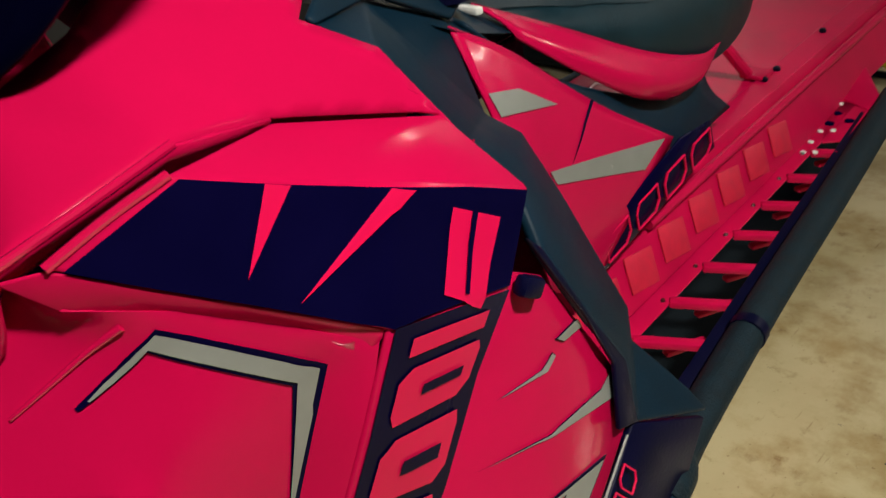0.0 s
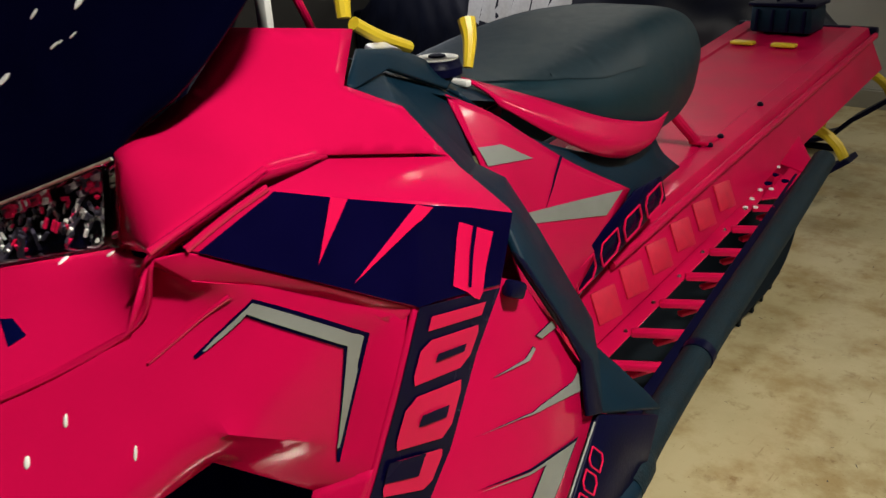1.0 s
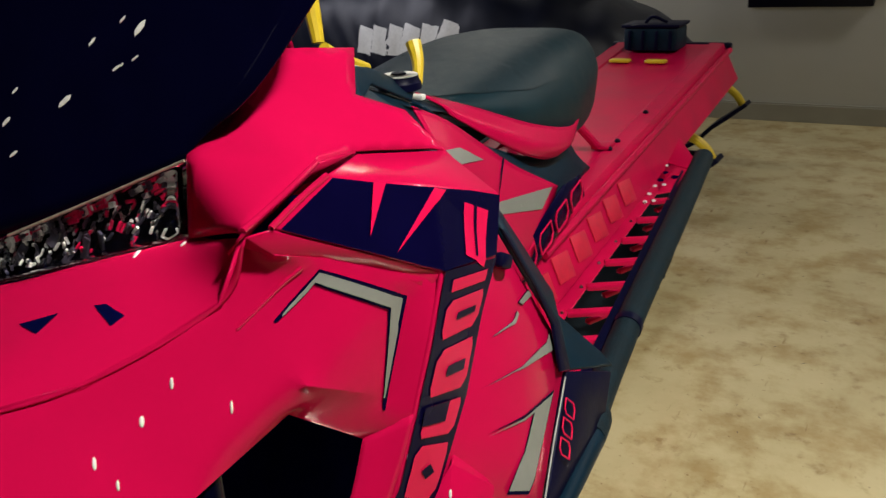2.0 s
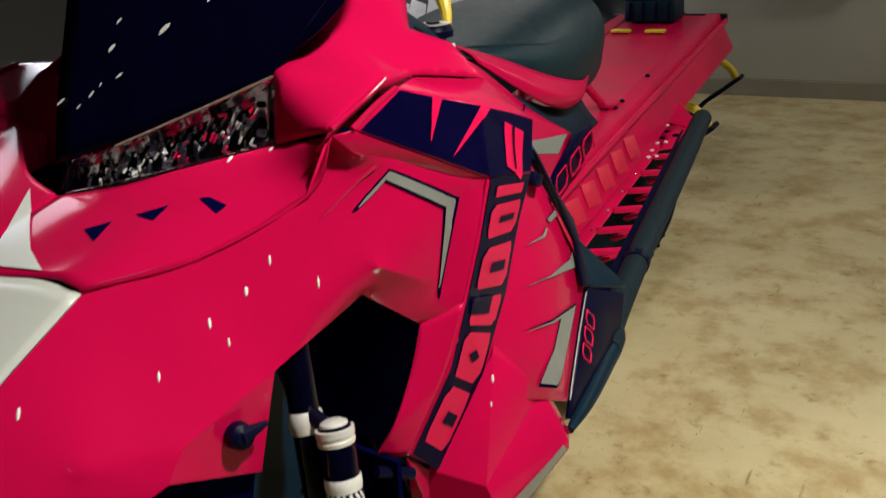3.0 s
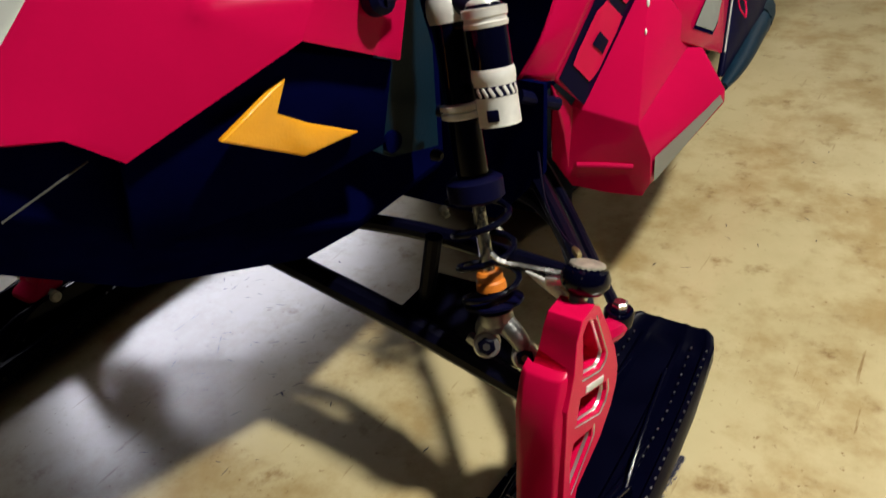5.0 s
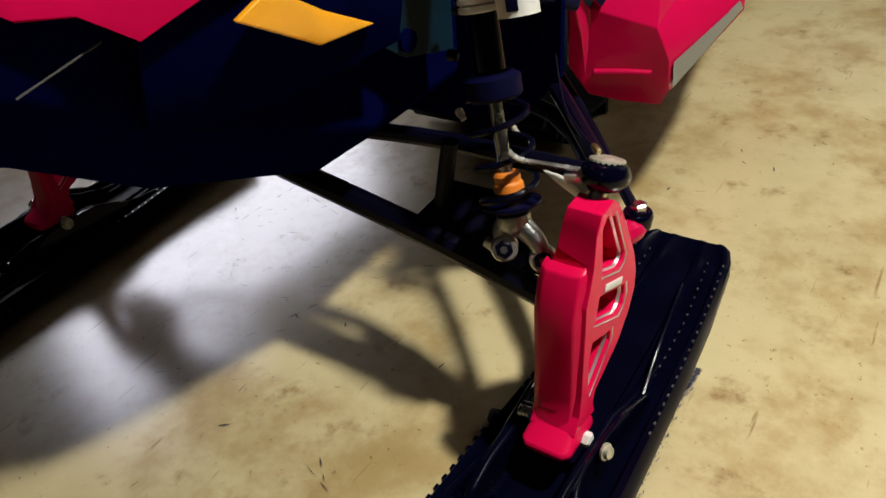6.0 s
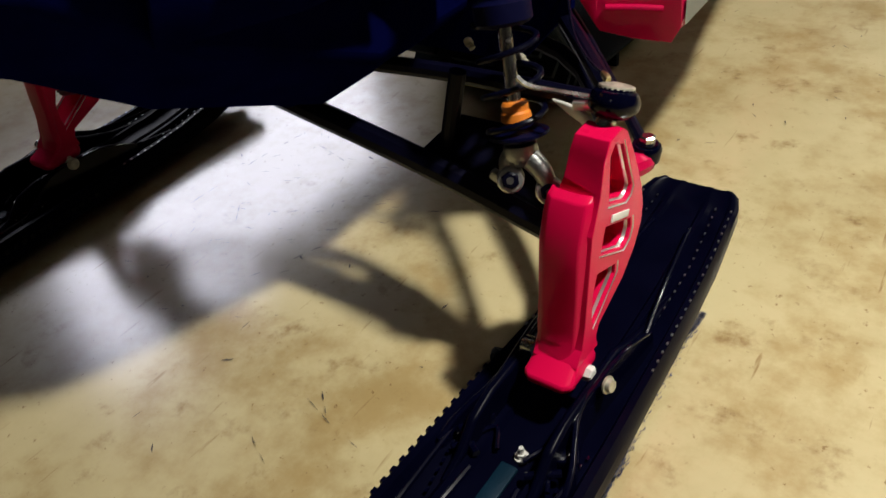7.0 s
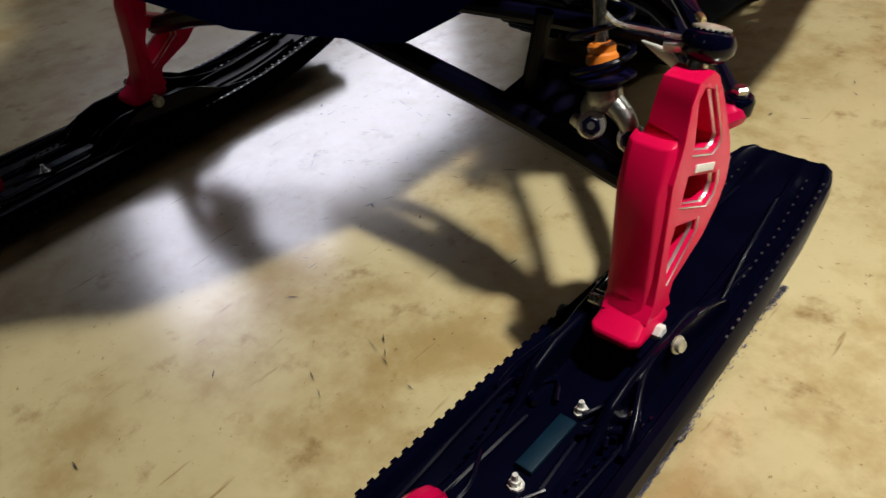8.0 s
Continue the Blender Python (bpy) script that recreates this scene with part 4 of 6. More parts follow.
# ---- front suspension, both sides ----
for side in (1, -1):
    S = lambda x, y, z: (side * x, y, z)  # noqa: E731
    dx = 0.0 if side > 0 else -0.022
    # lower arm
    low = part("lower_arm", tube([S(0.02, 0.105, 0.305), S(0.30, 0.10, 0.257), S(0.505 + dx, 0.10, 0.205)], 0.016, n=12), DARK_STEEL, sled, "black tubular lower arm")
    part("rear_leg", tube([S(0.08, 0.42, 0.300), S(0.34, 0.37, 0.290), S(0.46, 0.26, 0.245), S(0.515 + dx, 0.150, 0.215)], 0.012, n=12), DARK_STEEL, low)
    # dark plate stands in for deep shade on the floor beyond the arm
    soften(part("shade_gusset", poly([S(0.285, 0.11, 0.268), S(0.315, 0.155, 0.302), S(0.375, 0.165, 0.296), S(0.47, 0.115, 0.226), S(0.33, 0.105, 0.255)], [(0, 1, 2, 3, 4)]), DARK_STEEL, low), 0.002, 0.006)
    part("arm_brace", tube([S(0.311, 0.130, 0.268), S(0.330, 0.140, 0.366)], 0.0105, n=3), DARK_STEEL, low)
    # added dark plate for the shade behind the arms; hides the floor
    part("shade_plate", prism([(0.0, 0.0), (0.30, 0.012), (0.37, 0.09), (0.37, 0.20), (0.0, 0.20)], S(0.04, 0.285, 0.312), (side, -0.06, 0), (0, 0.1, 1), 0.008), SHADOWED, low)
    part("arm_pivot", rounded_box(S(0.080, 0.112, 0.335), (0.066, 0.080, 0.075), 0.016, None, 3), SHADOWED, low)
    part("pivot_bolt", turned(S(0.128, 0.070, 0.345), S(0.130, 0.088, 0.347), [(0, 0.006), (0.2, 0.010), (0.7, 0.010), (0.75, 0.013), (1, 0.013)], 8), ZINC, low, "dull zinc pivot bolt")
    # upper arm
    up = part("upper_arm", tube([S(0.15, 0.150, 0.345), S(0.272, 0.176, 0.340), S(0.40, 0.160, 0.352), S(0.515 + dx, 0.136, 0.366)], 0.0115, n=14), DARK_STEEL, sled, "black tubular upper arm")
    part("rear_leg", tube([S(0.24, 0.42, 0.42), S(0.40, 0.27, 0.385), S(0.515 + dx, 0.150, 0.366)], 0.0105, n=12), DARK_STEEL, up)
    part("ball_joint", turned(S(0.5265 + dx, 0.124, 0.357), S(0.5265 + dx, 0.136, 0.387), [(0, 0.010), (0.10, 0.019), (0.35, 0.0255), (0.62, 0.0265), (0.86, 0.023), (0.92, 0.0195), (1, 0.019)], 24), GLOSS_BLACK, up, "black ball joint housing")
    part("joint_cap", turned(S(0.5265 + dx, 0.1355, 0.386), S(0.5265 + dx, 0.1375, 0.391), [(0, 0.0192), (0.5, 0.0185), (0.8, 0.013), (1, 0.006)], 20), ZINC, up, "yellowish zinc joint cap")
    strap = spline([S(0.434, 0.098, 0.398), S(0.446, 0.101, 0.389), S(0.470, 0.110, 0.384), S(0.500 + dx, 0.121, 0.379), S(0.510 + dx, 0.125, 0.378)], 14)
    bm = bmesh.new()
    for p, q in zip(strap, strap[1:]):
        way = (q - p).normalized()
        flat = Vector((-way.y, way.x, 0.35)).normalized() * 0.0023
        up_v = way.cross(flat).normalized() * 0.0014
        ring = [[bm.verts.new(o + k) for k in (flat + up_v, flat - up_v, -flat - up_v, -flat + up_v)] for o in (p, q + way * 0.0003)]
        for i in range(4):
            bm.faces.new((ring[0][i], ring[0][(i + 1) % 4], ring[1][(i + 1) % 4], ring[1][i]))
        bm.faces.new(ring[0])
        bm.faces.new(ring[1][::-1])
    part("joint_strap", bm, STEEL, up, "bright flat steel strap", angle=50)
    part("strap_clamp", rounded_box(S(0.498 + dx, 0.119, 0.369), (0.022, 0.007, 0.010), 0.0015, Matrix.Rotation(side * 0.35, 4, "Z")), STEEL_BRIGHT, up)
    soften(part("link_plate", poly([S(0.456, 0.126, 0.364), S(0.476, 0.122, 0.365), S(0.494 + dx, 0.120, 0.362), S(0.510 + dx, 0.120, 0.351), S(0.502 + dx, 0.118, 0.344), S(0.480, 0.120, 0.354)], [(0, 1, 2, 3, 4, 5)]), ALU_PALE, up, "bright forged link plate"), 0.0015, 0.005)
    part("brake_line", tube([S(0.400, 0.27, 0.430), S(0.439, 0.212, 0.400), S(0.480, 0.170, 0.392), S(0.512 + dx, 0.146, 0.390)], 0.0016, n=12), DARK_STEEL, up, "thin dark hose")
    part("line_fitting", turned(S(0.503 + dx, 0.152, 0.391), S(0.514 + dx, 0.143, 0.389), [(0, 0.0028), (0.3, 0.0042), (0.8, 0.0042), (1, 0.003)], 8), BRASS, up)
    for a, b, r in ((S(0.140, 0.075, 0.328), S(0.155, 0.10, 0.332), 0.011), (S(0.335, 0.155, 0.400), S(0.346, 0.150, 0.392), 0.005), (S(0.395, 0.165, 0.386), S(0.408, 0.162, 0.380), 0.005)):
        part("hose_fitting", turned(a, b, [(0, 0.6 * r), (0.15, r), (0.6, r), (0.65, 0.75 * r), (1, 0.75 * r)], 10), ZINC, up, "bright hose fitting")
    # shock with its reservoir
    T, B = Vector(S(0.332, 0.198, 0.735)), Vector(S(0.434, 0.103, 0.270))
    at = lambda s: T.lerp(B, s)  # noqa: E731
    shock = part("shock_absorber", turned(at(0), at(0.60), [(0, 0.018), (0.97, 0.018), (1, 0.016)]), GLOSS_BLACK, sled, "black shock absorber with steel shaft and spring")
    part("shaft", rod(at(0.55), at(0.96), 0.0075), STEEL, shock)
    part("fitting", turned(at(0.20), at(0.265), [(0, 0.015), (0.3, 0.0205), (0.7, 0.0215), (1, 0.0195)]), ALU_PALE, shock, "bright top fitting")
    part("clamp", turned(at(0.43), at(0.465), [(0, 0.018), (0.12, 0.0235), (0.4, 0.0235), (0.5, 0.0195), (0.6, 0.0235), (0.88, 0.0235), (1, 0.018)]), ALU_PALE, shock)
    part("spring_seat", turned(at(0.59), at(0.65), [(0, 0.022), (0.2, 0.031), (0.85, 0.031), (1, 0.026)]), BLACK, shock)
    part("spring", coil(at(0.64), at(0.885), 0.0325, 0.0036, 3.2), SPRING_BLACK, shock)
    part("bump_stop", turned(at(0.815), at(0.862), [(0, 0.0125), (0.15, 0.0150), (0.45, 0.0142), (0.55, 0.0165), (0.9, 0.0172), (1, 0.015)]), ORANGE, shock, "orange bump stop")
    part("lower_cup", turned(at(0.872), at(0.905), [(0, 0.020), (0.4, 0.034), (0.6, 0.034), (1, 0.02)]), BLACK, shock)
    part("yoke", turned(at(0.905), at(0.965), [(0, 0.012), (0.15, 0.019), (0.5, 0.020), (0.8, 0.017), (1, 0.010)]), CAST, shock, "cast aluminium yoke")
    face = Vector((side * 0.45, -0.80, 0.38)).normalized()
    for k, c in ((-1, Vector(S(0.4215, 0.094, 0.274))), (1, Vector(S(0.462, 0.108, 0.262)))):
        part("yoke_leg", tube([at(0.925), at(0.945).lerp(c, 0.45) + Vector((side * k * 0.010, 0, 0.004)), c], 0.010, n=10, sides=12, ends=(0.014, 0.009)), CAST, shock)
        eye_ring = turned(c - face * 0.009, c + face * 0.010, [(0, 0.013), (0.1, 0.0155), (0.9, 0.0155), (1, 0.0135)], 18)
        part("yoke_eye", eye_ring, STEEL_BRIGHT, shock, "bright machined eye")
        part("yoke_bolt", turned(c + face * 0.010, c + face * 0.014, [(0, 0.0105), (0.6, 0.0105), (1, 0.008)], 6), DARK_STEEL, shock, "dark socket bolt")
        part("bolt_socket", turned(c + face * 0.014, c + face * 0.0148, [(0, 0.0045), (1, 0.0045)], 6), CAST, shock)
    part("pinch_tab", rounded_box(at(0.975) + Vector((side * -0.022, -0.012, -0.012)), (0.030, 0.010, 0.014), 0.004, Matrix.Rotation(side * 0.5, 4, "Y")), CAST, shock)
    off = Vector(S(0.054, -0.012, -0.02))
    part("reservoir", turned(at(0.17) + off, at(0.41) + off, [(0, 0.018), (0.05, 0.0208), (0.95, 0.0208), (1, 0.018)]), GLOSS_BLACK, shock)
    part("reservoir_cap", turned(at(0.160) + off, at(0.216) + off, [(0, 0.011), (0.1, 0.016), (0.3, 0.018), (0.34, 0.0228), (0.62, 0.0228), (0.66, 0.0212), (0.8, 0.0212), (0.84, 0.0225), (1, 0.0218)]), ALU_PALE, shock, "bright reservoir cap")
    part("reservoir_label", turned(at(0.296) + off, at(0.412) + off, [(0, 0.0213), (0.08, 0.0222), (0.2, 0.0222), (0.24, 0.0213), (1, 0.0213)], 24), WHITE_LABEL, shock, "white reservoir label with dark bars")
    ax = (B - T).normalized()
    way = (Vector((side * 0.8, -0.47, 0.35)) - ax * ax.dot(Vector((side * 0.8, -0.47, 0.35)))).normalized()
    part("label_band", turned(at(0.330) + off, at(0.352) + off, [(0, 0.0216), (1, 0.0216)], 24), BLACK, shock, "dark band on the label")
    for k in range(-3, 4):
        out = Matrix.Rotation(0.34 * k + 0.3, 3, ax) @ way
        lean = (ax + 0.5 * out.cross(ax)).normalized()
        turn = Matrix((lean.cross(out).normalized(), out, lean)).transposed().to_4x4()
        part("label_bar", rounded_box(at(0.341) + off + out * 0.0215, (0.0034, 0.0016, 0.010), 0.0004, turn), WHITE_LABEL, shock)
    patch = Matrix.Rotation(0.75, 3, ax) @ way
    part("label_patch", rounded_box(at(0.388) + off + patch * 0.0208, (0.012, 0.003, 0.012), 0.001, Matrix((ax.cross(patch).normalized(), patch, ax)).transposed().to_4x4()), BLACK, shock)
    part("bridge", rod(at(0.205), at(0.200) + off, 0.010), DARK_STEEL, shock)
    plate = prism([(-0.078, -0.046), (-0.036, -0.080), (0.042, -0.100), (0.052, 0.020), (0.030, 0.120), (-0.010, 0.110), (-0.045, 0.0)], S(0.288, 0.170, 0.545), (0.12 * side, 1, 0), (0, 0, 1), 0.006)
    part("shock_mount", plate, TEAL_BLACK, sled, "dark grey shock mount plate")
    part("mount_hole", turned(S(0.288, 0.137, 0.484), S(0.2955, 0.136, 0.484), [(0, 0.0125), (1, 0.0125)], 18), SHADOWED, sled, "dark round hole")
    for y, z in ((0.165, 0.46), (0.185, 0.505)):
        part("mount_bolt", turned(S(0.325, y, z), S(0.337, y, z), [(0, 0.007), (0.6, 0.007), (1, 0.004)], 10), DARK_STEEL, sled)
    part("panel_knob", turned(S(0.342, 0.080, 0.662), S(0.364, 0.073, 0.667), [(0, 0.010), (0.25, 0.0155), (0.8, 0.0140), (1, 0.008)]), BLACK, sled, "black rubber panel knob")
    part("knob_tab", tube([S(0.358, 0.074, 0.666), S(0.368, 0.104, 0.669)], 0.01, n=4, ends=(0.010, 0.003)), BLACK, sled)
    part("fender_peg", tube([S(0.385, 0.26, 0.50), S(0.41, 0.305, 0.475)], 0.008, n=3), BLACK, sled)

# ---- spindles: a red casting with three windows through it ----
SIDE_EDGE = [(0.006, 0.112), (0.020, 0.128), (0.027, 0.158), (0.036, 0.220), (0.042, 0.268), (0.060, 0.306), (0.070, 0.340), (0.084, 0.357), (0.112, 0.358), (0.124, 0.348),
             (0.143, 0.308), (0.162, 0.262), (0.169, 0.232), (0.166, 0.208), (0.150, 0.184), (0.120, 0.160), (0.084, 0.146), (0.060, 0.136), (0.054, 0.122), (0.058, 0.106)]
WINDOWS = [[(0.084, 0.340), (0.096, 0.348), (0.114, 0.338), (0.135, 0.278), (0.130, 0.270), (0.119, 0.268), (0.080, 0.287)],
           [(0.073, 0.262), (0.136, 0.233), (0.137, 0.220), (0.130, 0.209), (0.117, 0.205), (0.062, 0.233)],
           [(0.055, 0.212), (0.100, 0.194), (0.098, 0.181), (0.046, 0.147), (0.043, 0.160), (0.045, 0.190)]]
MACHINED = [(2, 3, 4, 5, 6), (1, 2, 3, 4, 5), (1, 2, 3)]


def near_x(z):
    """Half width of a spindle, on its outer and inner side, at a height."""
    return 0.0275 - 0.015 * max(0.0, min(1.0, (z - 0.29) / 0.07)), 0.0275 - 0.002 * max(0.0, min(1.0, (z - 0.30) / 0.06))


for side, cx in ((1, 0.5195), (-1, -0.495)):
    bm = bmesh.new()
    n = len(SIDE_EDGE)
    left_ring = [bm.verts.new((cx - side * near_x(z)[0], max(y, min(0.080, 0.046 + 1.0 * (z - 0.27))) if z > 0.27 else y, z)) for y, z in SIDE_EDGE]
    right_ring = [bm.verts.new((cx + side * near_x(z)[1], y, z)) for y, z in SIDE_EDGE]
    for i in range(n):
        j = (i + 1) % n
        bm.faces.new((left_ring[i], left_ring[j], right_ring[j], right_ring[i]))
    holes = []
    for ring, k in ((left_ring, 0), (right_ring, 1)):
        edges = [bm.edges.get((ring[i], ring[(i + 1) % n])) for i in range(n)]
        for w in WINDOWS:
            loop = [bm.verts.new((cx + side * (2 * k - 1) * near_x(z)[k], y, z)) for y, z in w]
            holes.append(loop)
            edges += [bm.edges.new((loop[i], loop[(i + 1) % len(loop)])) for i in range(len(loop))]
        bmesh.ops.triangle_fill(bm, edges=edges, use_beauty=True)
    for a, b in zip(holes[:3], holes[3:]):
        for i in range(len(a)):
            j = (i + 1) % len(a)
            bm.faces.new((a[i], a[j], b[j], b[i]))
    bmesh.ops.dissolve_limit(bm, angle_limit=radians(2), verts=bm.verts[:], edges=bm.edges[:])
    spindle = part("spindle", bm, RED_SATIN, sled, "glossy red cast ski spindle with machined windows", angle=40)
    soften(spindle, 0.0045, 0.0, 3)
    spindle.location.y = 0.0 if side > 0 else 0.022
    # bright machined chamfers along the rear and lower edges of the windows, on both faces
    for w, run in zip(WINDOWS, MACHINED):
        c = Vector((sum(y for y, z in w) / len(w), sum(z for y, z in w) / len(w)))
        for k in (-1, 1):
            bm = bmesh.new()
            lines = []
            for out, depth in ((0.0055, 0.0012), (-0.0008, -0.0050), (-0.0012, -0.0080)):
                line = []
                for i in run:
                    p = Vector(w[i])
                    q = p + (p - c).normalized() * out
                    line.append(bm.verts.new((cx + side * k * (near_x(q.y)[(k + 1) // 2] + depth), q.x, q.y)))
                lines.append(line)
            for p, q in zip(lines, lines[1:]):
                for i in range(len(p) - 1):
                    bm.faces.new((p[i], p[i + 1], q[i + 1], q[i]))
            part("machined_rim", bm, STEEL_BRIGHT, spindle, "bright machined window rim", angle=50)
    # raised pad down the front, its foot and the casting ridge
    bm = bmesh.new()
    face = lambda z: 0.006 + (0.022 if z > 0.12 else 0.018 * (z - 0.09) / 0.03) + 0.10 * max(0.0, z - 0.13) + 0.40 * max(0.0, z - 0.265)  # noqa: E731
    cols, zs = (-0.0272, -0.020, 0.004, 0.014, 0.0185), (0.112, 0.128, 0.150, 0.176, 0.180, 0.220, 0.255, 0.285, 0.296, 0.300)
    grid = [[bm.verts.new((cx + side * x, face(z) - (0.000, 0.005, 0.006, 0.004, -0.003)[i] + (0.001 if 0.17 < z < 0.185 else 0) + (0.008 if z > 0.298 else 0.0), z)) for i, x in enumerate(cols)] for z in zs]
    for p, q in zip(grid, grid[1:]):
        for i in range(len(cols) - 1):
            bm.faces.new((p[i], p[i + 1], q[i + 1], q[i]))
    pad = part("front_pad", bm, RED_SATIN, spindle, angle=30)
    s_mod = pad.modifiers.new("thickness", "SOLIDIFY")
    s_mod.thickness, s_mod.offset = 0.012, 0.0
    soften(pad, 0.003, 0.0, 3)
    # flared foot
    feet = [(-0.004, 0.050, 0.022, 0.136), (-0.009, 0.052, 0.0255, 0.118), (-0.014, 0.055, 0.028, 0.108), (-0.018, 0.057, 0.030, 0.101), (-0.0175, 0.057, 0.030, 0.094), (-0.014, 0.054, 0.027, 0.088)]
    feet = [(y0 + (0.030, 0.024, 0.010, 0.0, 0.0, 0.0)[i], y1, h, z) for i, (y0, y1, h, z) in enumerate(feet)]
    bm = bmesh.new()
    rings = [[bm.verts.new((cx + sx * h, y, z)) for sx, y in ((-1, y0 + 0.008), (-0.72, y0), (0.72, y0), (1, y0 + 0.008), (1, y1 - 0.008), (0.72, y1), (-0.72, y1), (-1, y1 - 0.008))] for y0, y1, h, z in feet]
    for p, q in zip(rings, rings[1:]):
        for i in range(8):
            bm.faces.new((p[i], p[(i + 1) % 8], q[(i + 1) % 8], q[i]))
    bm.faces.new(rings[0])
    bm.faces.new(rings[-1][::-1])
    soften(part("foot", bm, RED_SATIN, spindle, angle=50), 0.003, 0.0, 2)
    # a plain light bar in place of the maker's name, and a dull cast date bar
    part("spindle_mark", rounded_box((cx + side * 0.0282, 0.106, 0.2555), (0.002, 0.046, 0.0085), 0.0008, Matrix.Rotation(-0.42, 4, "X")), WHITE_LABEL, spindle, "plain light bar in place of lettering")
    part("neck", turned((cx + side * 0.004, 0.114, 0.352), (cx + side * 0.005, 0.122, 0.366), [(0, 0.0105), (0.5, 0.0105), (0.55, 0.009), (1, 0.009)], 16), STEEL, spindle)
    part("steering_arm", tube([(cx + side * 0.010, 0.150, 0.282), (cx + side * 0.020, 0.172, 0.280), (cx + side * 0.022, 0.186, 0.276)], 0.012, n=5, ends=(0.016, 0.011)), RED, spindle)
    part("tie_rod", tube([(cx + side * 0.018, 0.190, 0.290), (side * 0.36, 0.37, 0.34), (side * 0.20, 0.48, 0.40)], 0.007, n=10), DARK_STEEL, sled, "black tie rod")
    part("rod_end", turned((cx + side * 0.018, 0.188, 0.272), (cx + side * 0.020, 0.190, 0.298), [(0, 0.010), (0.2, 0.0165), (0.75, 0.0175), (0.9, 0.0155), (0.92, 0.012), (1, 0.012)]), GLOSS_BLACK, sled, "black rubber-booted rod end")
    part("rod_nut", turned((cx + side * 0.020, 0.190, 0.297), (cx + side * 0.020, 0.1905, 0.306), [(0, 0.0095), (0.8, 0.0095), (1, 0.007)], 6), STEEL, sled, "bright hexagon nut")

# ---- skis ----
def ski_half(y):
    """Half width of a ski along its length."""
    pts = [(0.455, 0.054), (0.447, 0.064), (0.426, 0.072), (0.32, 0.082), (0.16, 0.090), (0.0, 0.098), (-0.30, 0.108), (-0.48, 0.092), (-0.58, 0.058), (-0.635, 0.028)]
    for (a, wa), (b, wb) in zip(pts, pts[1:]):
        if b <= y <= a:
            return wa + (wb - wa) * (a - y) / (a - b)
    return 0.02


def ski_z(y):
    return 0.040 + 0.035 * max(0, (y - 0.18) / 0.27) ** 1.6 + 0.15 * max(0, (-y - 0.36) / 0.27) ** 1.8


